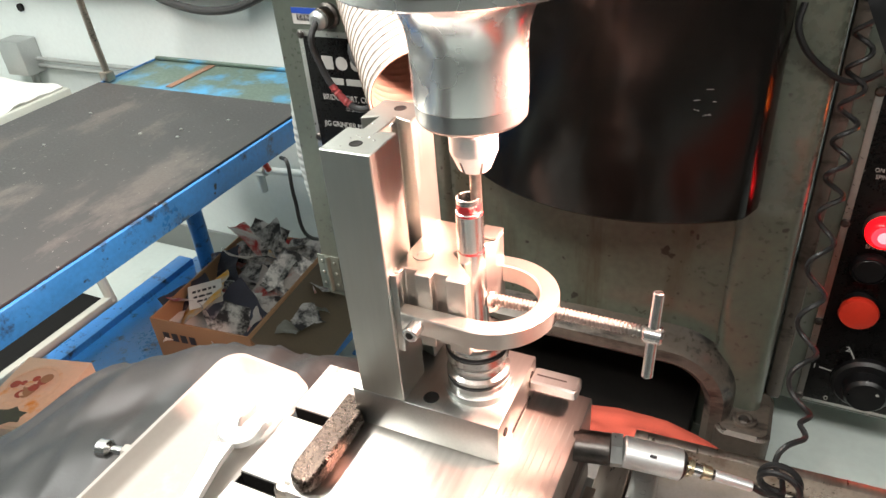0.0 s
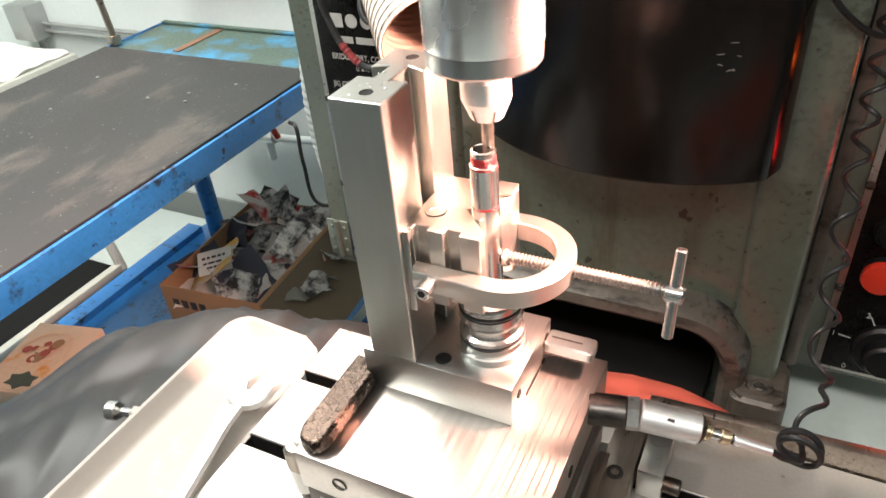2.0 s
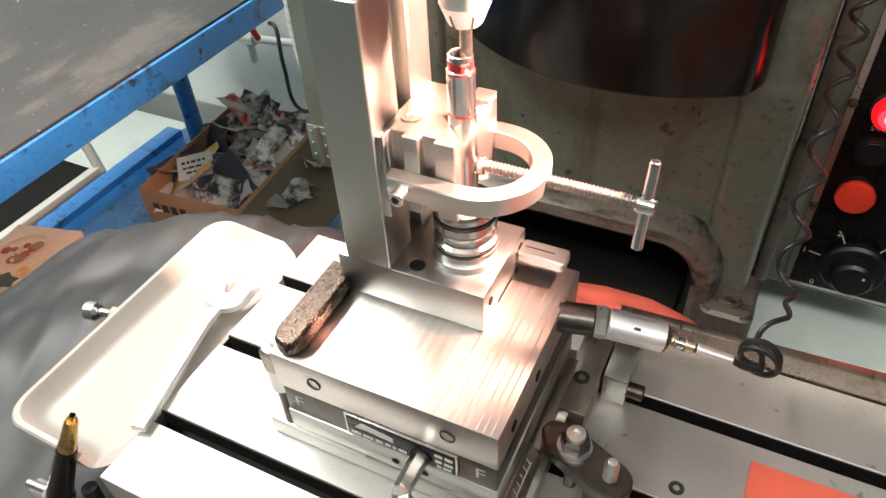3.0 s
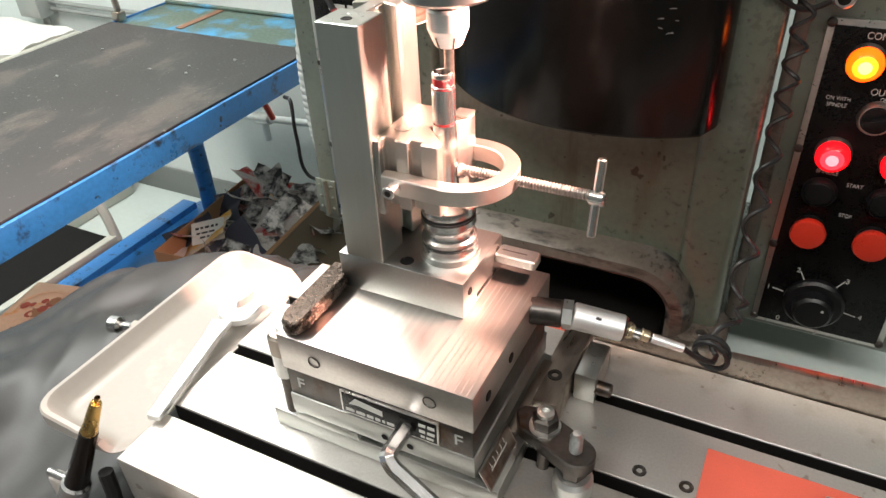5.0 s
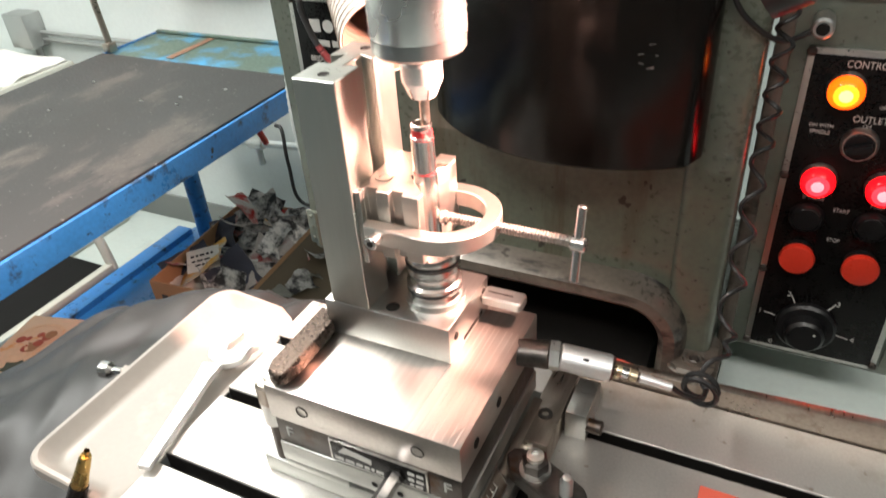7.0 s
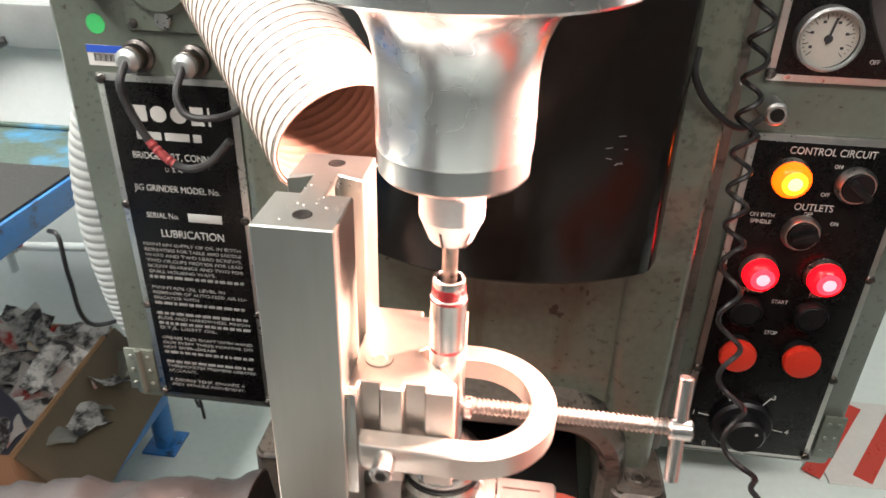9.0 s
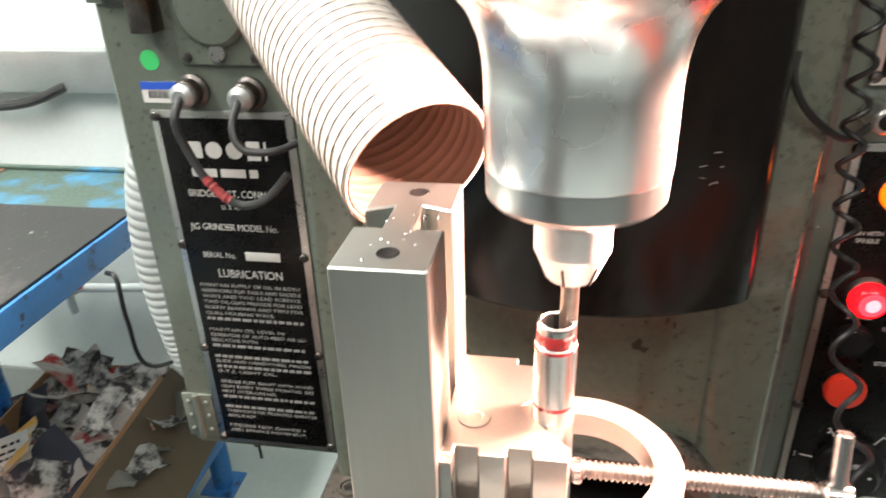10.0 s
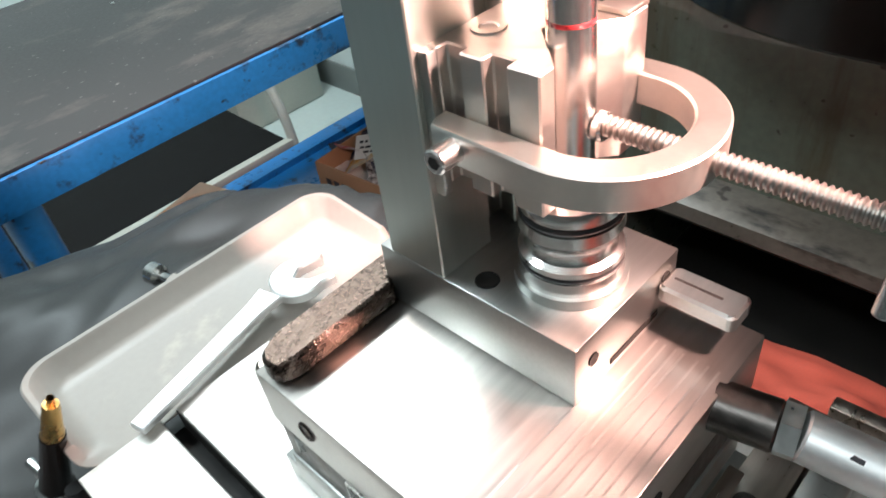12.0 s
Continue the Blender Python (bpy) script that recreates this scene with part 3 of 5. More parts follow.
def carton():
    """Printed food carton under the bench."""
    t = thing("food_carton", (-1.13, 0.2, 0.16), "printed orange and brown food carton under the bench", "carton")
    m = Matrix.Translation((-1.16, 0.22, 0.16)) @ Matrix.Rotation(radians(14), 4, "Z")
    part("carton_body", box(-0.02, 0.13, -0.05, 0.14, 0, 0.19, 0.002, m=m), CARTONCREAM, t)
    top = m @ Matrix.Translation((0, 0, 0.1905))
    part("printed_panel", box(-0.015, 0.125, -0.045, 0.05, 0, 0.001, 0, m=top), FOODPRINT, t)
    part("printed_picture", lathe([(0.050, 0.0012), (0.050, 0.0018), (0.057, 0.0018), (0.057, 0.0012)], 0.05, 0.06, 32, m=top, closed=True), FOODPRINT, t, "round ring printed in cream and brown")
    rnd = random.Random(9)
    for k in range(16):
        a, q = rnd.uniform(0, 6.28), 0.038 * math.sqrt(rnd.random())
        px, py = 0.05 + q * math.cos(a), 0.06 + q * math.sin(a)
        part("printed_picture", lathe([(rnd.uniform(0.006, 0.014), 0.0013 + 0.0002 * k), (0, 0.0014 + 0.0002 * k)], px, py, 9, m=top), (FOODRED, FOODPRINT, FOODRED, CARDBOARD)[k % 4], t, "picture of food")
    part("printed_picture", prism([(0.06 + (0.025 + 0.01 * (k % 2)) * math.cos(k * 0.52), -0.02 + (0.016 + 0.008 * (k % 2)) * math.sin(k * 0.52)) for k in range(12)], 0.001, 0.0018, 0, m=top), FOODBLACK, t)


def cart():
    t = thing("tool_cart", (-1.7, 0.3, 0), "cream steel cart with a black rubber deck", "cart")
    part("deck", box(-2.0, -1.50, -0.4, 0.76, 0.11, 0.13, 0.004), DECK, t)
    part("rail", box(-1.505, -1.48, -0.4, 0.76, 0.13, 0.16, 0.003), CREAMSTEEL, t)
    part("post", tube(curve([(-1.49, 0.75, 0.14), (-1.51, 0.75, 0.24), (-1.56, 0.75, 0.34), (-1.62, 0.75, 0.42)]), 0.014, 10), CREAMSTEEL, t)
    for x in (-1.95, -1.62):
        for y in (-0.35, 0.62):
            part("caster", rod((x - 0.015, y, 0.05), (x + 0.015, y, 0.05), 0.05, 20), RUBBER, t)
            part("caster_fork", box(x - 0.02, x + 0.02, y - 0.02, y + 0.02, 0.09, 0.11, 0.002), GREYMETAL, t)


def bench_lamp():
    t = thing("gooseneck_lamp", (-1.33, 0.85, BZ), "gooseneck bench lamp with a copper-coloured shade, lit", "lamp")
    part("clamp_base", box(-1.345, -1.320, 0.842, 0.866, BZ - 0.002, BZ + 0.02, 0.003), BROWNSTEEL, t)
    part("arm", tube(curve([(-1.332, 0.855, BZ + 0.02), (-1.345, 0.86, BZ + 0.12), (-1.36, 0.87, BZ + 0.24), (-1.365, 0.88, BZ + 0.30)]), 0.008, 10), BROWNSTEEL, t)
    m = Matrix.Translation((-1.37, 0.86, BZ + 0.27)) @ Euler((radians(12), radians(8), 0)).to_matrix().to_4x4()
    part("shade", lathe([(0.075, -0.03), (0.073, -0.012), (0.055, 0.03), (0.03, 0.06), (0.02, 0.10), (0.018, 0.10), (0.028, 0.058), (0.053, 0.028), (0.071, -0.014), (0.073, -0.03)], 0, 0, 32, m=m, closed=True), COPPER, t)
    part("bulb", lathe([(0, -0.015), (0.025, -0.005), (0.03, 0.015), (0.02, 0.04), (0, 0.05)], 0, 0, 20, m=m), BULB, t, "glowing bulb")


def white_bin():
    solo("white_cloth", sheet(14, 14, lambda u, v: Vector((-2.25 + 0.36 * u, 0.82 + 0.30 * v, 0.6 + 0.06 * math.sin(3.14 * u) * math.sin(3.14 * v) + 0.015 * noise.noise(Vector((u * 5, v * 5, 0))))), 0.01),
         PAPERWHITE, "white cloth lying behind the bench", "cloth")
    solo("side_table", box(-2.27, -1.88, 0.80, 1.14, 0.0, 0.594, 0.01), CREAMSTEEL, "pale steel cabinet behind the bench", "cabinet")


# ---- the machine ----
def column():
    t = thing("machine_column", (-0.05, 0.45, 0), "grey-green cast column of a jig grinder, worn paint", "machine")
    yf = 0.345
    # face above the opening
    pts = [(-0.238, 1.75), (-0.238, 0.66), (-0.185, 0.66), (-0.185, 0.72)]
    for k in range(9):
        a = radians(180 - 90 * k / 8)
        pts.append((-0.14 + 0.045 * math.cos(a), 0.72 + 0.045 * math.sin(a)))
    for k in range(9):
        a = radians(90 - 90 * k / 8)
        pts.append((0.06 + 0.045 * math.cos(a), 0.72 + 0.045 * math.sin(a)))
    pts += [(0.105, 0.72), (0.105, 0.66), (0.149, 0.66), (0.149, 1.75)]
    bm = prism([(x, z) for x, z in pts], -0.06, 0.0, 0.002, m=front(0, yf, 0))
    part("column_face", bm, COLUMN, t)
    # proud pillar at the side
    part("corner_pillar", prism(rounded(0.101, 0.1565, yf - 0.007, yf + 0.05, 0.011, 6), 0.70, 1.75, 0), COLUMN, t)
    part("corner_pillar", prism(rounded(-0.2405, -0.190, yf - 0.007, yf + 0.05, 0.011, 6), 0.70, 1.75, 0), COLUMN, t)
    # worn rim round the opening
    way = [(-0.185, 0.66), (-0.185, 0.715)] + [(-0.14 + 0.045 * math.cos(radians(180 - 90 * k / 8)), 0.724 + 0.045 * math.sin(radians(180 - 90 * k / 8))) for k in range(9)] + \
          [(0.06 + 0.045 * math.cos(radians(90 - 90 * k / 8)), 0.724 + 0.045 * math.sin(radians(90 - 90 * k / 8))) for k in range(9)] + [(0.105, 0.715), (0.105, 0.66)]
    bm = bmesh.new()
    prev = None
    for i, (x, z) in enumerate(way):
        a, b = way[max(i - 1, 0)], way[min(i + 1, len(way) - 1)]
        dx, dz = b[0] - a[0], b[1] - a[1]
        n = math.hypot(dx, dz)
        ox, oz = -dz / n, dx / n
        ring = [bm.verts.new((x + ox * s, yy, z + oz * s)) for s, yy in ((-0.003, yf), (-0.003, yf - 0.030), (0.004, yf - 0.036), (0.016, yf - 0.034), (0.023, yf - 0.022), (0.026, yf))]
        if prev:
            for k in range(5):
                bm.faces.new((prev[k], prev[k + 1], ring[k + 1], ring[k]))
        prev = ring
    part("opening_rim", bm, GREENWORN, t, "rim with paint worn to bare metal")
    for x in (0.143, -0.222):
        part("foot", prism(rounded(x - 0.027, x + 0.027, yf - 0.046, yf + 0.03, 0.012), 0.60, 0.706, 0.004), GREENWORN, t, "mounting foot with chipped paint")
        f = part("foot_bolt", lathe([(0.0, 0.7066), (0.0085, 0.7066), (0.0095, 0.7088), (0.0125, 0.709), (0.0135, 0.706)], x, yf - 0.022, 20), GREENWORN, t)
        part("bolt_head", lathe([(0.0, 0.7078), (0.0055, 0.7078), (0.0065, 0.7068)], x, yf - 0.022, 6), DARKSTEEL, f)
    # sides, back and the base below
    part("column_side", box(-0.238, -0.19, yf + 0.06, 0.80, 0.3, 1.75, 0.004), GREEN, t)
    part("column_side", box(0.09, 0.132, yf + 0.06, 0.80, 0.3, 1.75, 0.004), GREEN, t)
    part("column_back", box(-0.238, 0.132, 0.80, 0.84, 0.3, 1.75, 0.004), GREEN, t)
    # shade inside the opening is painted: near-black sheet, and slideway in the same black
    part("recess_shade", box(-0.19, 0.10, 0.62, 0.64, 0.3, 1.0, 0.002), HOLESHADE, t, "near-black sheet standing for the shade behind the opening")
    part("machine_base", box(-0.26, 0.18, 0.24, 0.84, 0.0, 0.60, 0.01), GREEN, t)
    part("saddle_way", box(-0.16, 0.09, 0.15, 0.62, 0.60, 0.665, 0.003), HOLESHADE, t, "slideway coloured near-black for the shade of the recess")
    # black enamelled guard before the column
    cx, cy, r = -0.006, 0.474, 0.213
    pts = [(0.116, yf + 0.01), (0.118, 0.318)]
    for k in range(25):
        a = radians(-57.5 - 85.5 * k / 24)
        pts.append((cx + r * math.cos(a), cy + r * math.sin(a)))
    pts += [(-0.1765, yf + 0.01)]
    g = part("black_guard", prism(pts, 0.959, 1.75, 0.003), BLACKGLOSS, t, "glossy black enamelled guard, scratched", angle=20)
    rnd = random.Random(3)
    for k in range(6):
        a = radians(-70 + rnd.uniform(-3, 3))
        z = 1.07 + rnd.uniform(-0.012, 0.014)
        m = Matrix.Translation((cx + (r + 0.0002) * math.cos(a), cy + (r + 0.0002) * math.sin(a), z)) @ Matrix.Rotation(a + radians(90), 4, "Z") @ Matrix.Rotation(rnd.uniform(-0.3, 0.3), 4, "Y")
        w = rnd.uniform(0.0012, 0.0035)
        part("scratch", box(-w, w, -0.0002, 0.0002, -0.0002, 0.0002, 0, m=m), GREYMETAL, g)


def door_cabinet():
    """Electrical cabinet with the maker's black plate."""
    yf = 0.372
    t = thing("electrical_cabinet", (-0.33, 0.47, 0.70), "grey-green electrical cabinet with a black lettered plate", "cabinet")
    part("door", prism(rounded(-0.412, -0.245, 0.70, 1.62, 0.008), 0, 0.018, 0.003, m=front(0, yf + 0.018, 0)), GREEN, t)
    part("cabinet_body", box(-0.408, -0.25, yf + 0.022, 0.66, 0.703, 1.62, 0.004), GREEN, t)
    part("door_frame", box(-0.414, -0.406, yf + 0.004, yf + 0.06, 0.70, 1.62, 0.002), GREEN, t)
    for z in (0.74, 1.19):
        h = part("hinge", box(-0.416, -0.382, yf - 0.003, yf + 0.0, z - 0.028, z + 0.028, 0.001), GREEN, t)
        part("hinge_pin", rod((-0.399, yf - 0.004, z - 0.028), (-0.399, yf - 0.004, z + 0.028), 0.0035), GREEN, h)
        for dx in (-0.01, 0.01):
            for dz in (-0.018, 0, 0.018):
                screw(0, 0, 0, 0.0028, h, GREEN, m=front(-0.399 + dx, yf - 0.003, z + dz))
    # the plate
    x0, x1, z0, z1 = -0.380, -0.2515, 0.708, 1.074
    p = part("trim_plate", box(x0, x1, yf - 0.003, yf, z0, z1, 0.0006), ALUTRIM, t, "bare aluminium border")
    part("black_plate", box(x0 + 0.007, x1 - 0.007, yf - 0.0045, yf - 0.003, z0 + 0.006, z1 - 0.006, 0.0003), BLACKPANEL, t, "black enamelled plate with silver lettering")
    for x, z in ((x0 + 0.004, z1 - 0.005), (x0 + 0.004, 0.946), (x0 + 0.004, 0.830), (x0 + 0.004, z0 + 0.006), (x1 - 0.006, 0.938), (x1 - 0.004, 0.830), (x1 - 0.004, z0 + 0.006)):
        screw(0, 0, 0, 0.0045, t, DARKSTEEL, m=front(x, yf - 0.003, z))
    xc, yy = -0.3165, yf - 0.0046
    # maker's name as plain silver blocks
    for k in range(5):
        bm = prism(rounded(-0.0075, 0.0075, -0.0075, 0.0075, (0.001, 0.0072, 0.0072)[k]), 0, 0.0004, 0) if k < 3 else (box(-0.006 if k == 3 else -0.001, 0.006 if k == 3 else 0.001, -0.0085, 0.0085, 0, 0.0004, 0))
        bmesh.ops.transform(bm, matrix=front(-0.345 + (0, 0.0185, 0.0375, 0.055, 0.066)[k], yy, 1.040), verts=bm.verts)
        part("name_block", bm, LETTER, t, smooth=False)
    bars([(-0.034, 0.036, 0, 0.0075)], front(xc, yy, 1.019), LETTER, t, seed=2, gap=0.1)
    for text, z, h, s in (("BRIDGEPORT, CONN.", 0.999, 0.0068, 0.82), ("U. S. A.", 0.986, 0.0045, 0.9), ("JIG GRINDER MODEL No.", 0.966, 0.0066, 0.82), ("LUBRICATION", 0.9175, 0.0085, 0.85)):
        writing(text, front(xc + (-0.004 if z > 0.93 else 0.004), yy, z), h, LETTER, t, stretch=s)
    writing("SERIAL No.", front(-0.340, yy, 0.937), 0.0058, LETTER, t, stretch=0.85)
    part("serial_strip", box(-0.314, -0.280, yy - 0.0006, yy, 0.933, 0.942, 0.0002), LETTER, t, "pale stamped strip")
    # paragraphs of print; None is a line that cannot be read
    z = 0.9045
    for block in (("MAINTAIN SUPPLY OF OIL IN BOTH", "RESERVOIRS FOR TABLE AND SADDLE", "WAYS AND TWO LEAD SCREWS.", "TWO OILCUPS PROVIDE FOR LEAD", "SCREW BEARINGS AND TWO FOR", "QUILL HOUSING WAYS.", None),
                  ("MAINTAIN OIL LEVEL IN", "RESERVOIR OF AUTO-FEED AIR LU-", "BRICATOR WITH", None), (None, "SLIDE AND HANDWHEEL PINION", None, "D.T.E. LIGHT OIL."),
                  ("GREASE FLEX SHAFT WITH HAND", "GUN EVERY THREE MONTHS. DO", "NOT OVER-GREASE.", None), (None, "THERMOMETER PROVIDES GREATER", "ACCURACY."), ("5 DEGREE TEMP. CHANGE =", ".0001 SPINDLE MOVEMENT.")):
        for k, text in enumerate(block):
            if text is None:
                bars([(-0.051, 0.049, 0, 0.0030)], front(xc + 0.002, yy, z), FINEPRINT, t, seed=int(z * 1e4))
            else:
                w = 0.100 if len(text) > 24 else 0.0037 * len(text)
                writing(text, front(xc - 0.049 + w / 2, yy, z), 0.0036, FINEPRINT, t, width=w)
            z -= 0.0063
        z -= 0.0066
    # stickers, outlet plate and connectors
    tagged(solo("round_sticker", lathe([(0, 0), (0.0085, 0), (0.0085, 0.0004), (0, 0.0004)], 0, 0, 24, m=front(-0.372, yf, 1.116)), STICKERGREEN, "round bright green sticker on the cabinet", "sticker"))
    s = thing("asset_label", (-0.367, yf, 1.082), "white and blue asset label with a barcode", "label")
    part("label_paper", box(-0.385, -0.350, yf - 0.0005, yf, 1.080, 1.098, 0), PAPERWHITE, s)
    part("blue_band", box(-0.385, -0.350, yf - 0.0009, yf - 0.0005, 1.0915, 1.098, 0), STICKERBLUE, s, "blue printed band")
    bm = bmesh.new()
    for k in range(16):
        box(-0.379 + k * 0.0016, -0.379 + k * 0.0016 + (0.0006 if k % 3 else 0.001), yf - 0.0009, yf - 0.0005, 1.084, 1.0905, 0, bm)
    part("barcode", bm, INK, s)
    o = thing("outlet_cover", (-0.305, yf, 1.10), "grey-green round outlet cover on the cabinet", "outlet")
    part("cover_plate", prism(rounded(-0.343, -0.268, 1.112, 1.21, 0.006), 0, 0.004, 0.0015, m=front(0, yf, 0)), GREEN, o)
    part("round_lid", lathe([(0.031, 0.004), (0.031, 0.007), (0.027, 0.011), (0, 0.012)], 0, 0, 32, m=front(-0.307, yf, 1.158)), GREEN, o)
    part("lid_tab", prism(rounded(-0.007, 0.007, -0.008, 0.006, 0.006), 0.004, 0.009, 0.001, m=front(-0.307, yf, 1.124)), ALUTRIM, o)
    for x, z in ((-0.335, 1.119), (-0.276, 1.119)):
        screw(0, 0, 0, 0.004, o, DARKSTEEL, m=front(x, yf - 0.004, z))
    l = thing("door_latch", (-0.395, yf, 1.16), "dark metal cabinet latch", "latch")
    part("latch_block", box(-0.372, -0.352, yf - 0.02, yf, 1.14, 1.19, 0.002), DARKSTEEL, l)
    part("latch_hook", box(-0.405, -0.375, yf - 0.012, yf, 1.165, 1.195, 0.006), GREEN, l)
    for x, z in ((-0.337, 1.091), (-0.287, 1.089)):
        c = thing("cable_connector", (x, yf, z), "round metal cable connector on the cabinet", "connector", group="cabinet connectors")
        part("socket", lathe([(0.0145, 0), (0.0145, 0.004), (0.0115, 0.006), (0.0115, 0.016), (0.009, 0.019), (0.006, 0.019)], 0, 0, 24, m=front(x, yf, z)), DARKSTEEL, c)
        part("plug_ring", lathe([(0.0105, 0.016), (0.0105, 0.022), (0.006, 0.026), (0, 0.026)], 0, 0, 24, m=front(x, yf, z)), GREYMETAL, c)
    w = thing("patch_cable", (-0.33, yf, 1.0), "dark cable with a frayed red braid", "cable")
    way = curve([(-0.337, yf - 0.024, 1.091), (-0.3385, yf - 0.036, 1.075), (-0.334, yf - 0.034, 1.05), (-0.320, yf - 0.034, 1.022), (-0.297, yf - 0.034, 1.003), (-0.272, yf - 0.034, 1.008), (-0.25, yf - 0.03, 1.03)])
    part("cord", tube(way, 0.0036, 10), CABLE, w)
    part("frayed_braid", tube(way[34:46], lambda s: 0.0041 + 0.0006 * math.sin(40 * s), 10), PINKTAPE, w, "frayed red braid")
    way = curve([(-0.287, yf - 0.024, 1.089), (-0.288, yf - 0.04, 1.07), (-0.278, yf - 0.045, 1.055), (-0.255, yf - 0.04, 1.053), (-0.238, yf - 0.02, 1.056)])
    tagged(solo("patch_cable", tube(way, 0.0032, 10), CABLE, "thin dark cable from a cabinet connector", "cable"))


def control_cabinet():
    yf = 0.386
    t = thing("control_cabinet", (0.26, 0.48, 0.69), "grey-green control cabinet of the machine", "cabinet")
    part("cabinet_body", box(0.163, 0.352, yf + 0.002, 0.66, 0.690, 1.62, 0.006), GREEN, t)
    part("corner_edge", box(0.1605, 0.176, yf - 0.001, 0.43, 0.6885, 1.62, 0.004), GREENWORN, t, "dark brown-green corner strip of the cabinet")
    h = part("hinge", box(0.330, 0.352, yf - 0.002, yf + 0.001, 0.705, 0.76, 0.001), GREEN, t)
    for dx in (-0.005, 0.005):
        for dz in (-0.018, 0, 0.018):
            screw(0, 0, 0, 0.0026, h, GREEN, m=front(0.341 + dx, yf - 0.002, 0.732 + dz))
    p = thing("switch_board", (0.26, yf, 0.69), "black control panel with red buttons and lit lamps", "control panel")
    x0, x1, z0, z1 = 0.190, 0.326, 0.700, 1.054
    part("trim_plate", box(x0, x1, yf - 0.0025, yf + 0.001, z0, z1, 0.0006), ALUTRIM, p, "aluminium border")
    part("black_plate", box(x0 + 0.006, x1 - 0.006, yf - 0.004, yf - 0.0025, z0 + 0.005, z1 - 0.006, 0.0003), BLACKPANEL, p)
    for x, z in ((x0 + 0.003, z1 - 0.004), (x0 + 0.003, 0.923), (x0 + 0.003, 0.807), (x0 + 0.003, z0 + 0.005), (x1 - 0.003, 0.923), (x1 - 0.003, 0.807), (x1 - 0.003, z0 + 0.005)):
        screw(0, 0, 0, 0.0045, p, DARKSTEEL, m=front(x, yf - 0.0025, z))
    yy = yf - 0.0041

    def bezel(name, x, z, r, material, sub):
        ob = part(name, lathe([(r, 0), (r, 0.004), (r * 0.86, 0.008), (r * 0.8, 0.008)], 0, 0, 28, m=front(x, yy, z)), material, p)
        return ob
    for x, z, (shell, middle, core) in ((0.228, 1.018, (AMBERLAMP, AMBERMID, AMBERCORE)), (0.224, 0.9245, (REDLAMP, REDMID, REDCORE)), (0.281, 0.9245, (REDLAMP, REDMID, REDCORE))):
        b = bezel("lamp_bezel", x, z, 0.017, ALUTRIM, p)
        part("lamp_lens", lathe([(0.0155, 0.004), (0.0155, 0.012), (0.0135, 0.016), (0.0105, 0.0180)], 0, 0, 28, m=front(x, yy, z)), shell, b, "lit coloured lens")
        part("lens_dome", lathe([(0.0105, 0.0180), (0.008, 0.0190), (0.0058, 0.0195)], 0, 0, 28, m=front(x, yy, z)), middle, b, "brightly lit middle of the lens")
        part("lamp_core", lathe([(0.0058, 0.0195), (0.003, 0.0199), (0, 0.0200)], 0, 0, 20, m=front(x, yy, z)), core, b, "glowing centre of the lens")
    for x in (0.222, 0.281):
        b = bezel("button_bezel", x, 0.880, 0.0165, BLACKPLASTIC, p)
        part("start_button", lathe([(0.013, 0.004), (0.013, 0.007), (0.012, 0.008), (0, 0.008)], 0, 0, 28, m=front(x, yy, 0.880)), BLACKPLASTIC, b)
        b = bezel("button_bezel", x, 0.8365, 0.0150, BLACKPLASTIC, p)
        part("stop_button", lathe([(0.012, 0.004), (0.0165, 0.010), (0.0175, 0.015), (0.016, 0.0185), (0.010, 0.020), (0, 0.0205)], 0, 0, 32, m=front(x, yy, 0.8365)), REDBUTTON, b, "red mushroom push button")
    for x, z, tilt in ((0.2505, 0.966, 20), (0.283, 1.014, 140)):
        b = bezel("switch_bezel", x, z, 0.0165, ALUTRIM, p)
        k = part("switch_knob", lathe([(0.0125, 0.004), (0.0125, 0.010), (0, 0.010)], 0, 0, 24, m=front(x, yy, z)), BLACKPLASTIC, b)
        part("switch_grip", box(-0.011, 0.011, -0.0035, 0.0035, 0.010, 0.018, 0.001, m=front(x, yy, z) @ Matrix.Rotation(radians(tilt), 4, "Z")), BLACKPLASTIC, b)
    b = part("dial", lathe([(0.031, 0), (0.031, 0.006), (0.028, 0.009), (0.021, 0.010), (0.020, 0.022), (0.017, 0.025), (0, 0.025)], 0, 0, 40, m=front(0.248, yy, 0.743)), BLACKPLASTIC, p, "large black rotary dial")
    part("dial_mark", lathe([(0.0015, 0.025), (0.0015, 0.0256), (0, 0.0256)], 0, 0, 10, m=front(0.257, yy, 0.750)), LETTER, b)
    for text, a in (("0", 232), ("1", 170), ("2", 118), ("3", 58), ("4", 350), ("5", 283)):
        ca, sa = math.cos(radians(a)), math.sin(radians(a))
        writing(text, front(0.248 + 0.049 * ca, yy, 0.743 + 0.042 * sa), 0.0062, LETTER, p, name="dial_number")
        if text in "1234":
            m = front(0.248 + 0.0385 * ca, yy, 0.743 + 0.036 * sa) @ Matrix.Rotation(radians(a), 4, "Z")
            part("dial_tick", box(-0.006, 0.006, -0.0006, 0.0006, 0, 0.0004, 0, m=m), LETTER, p)
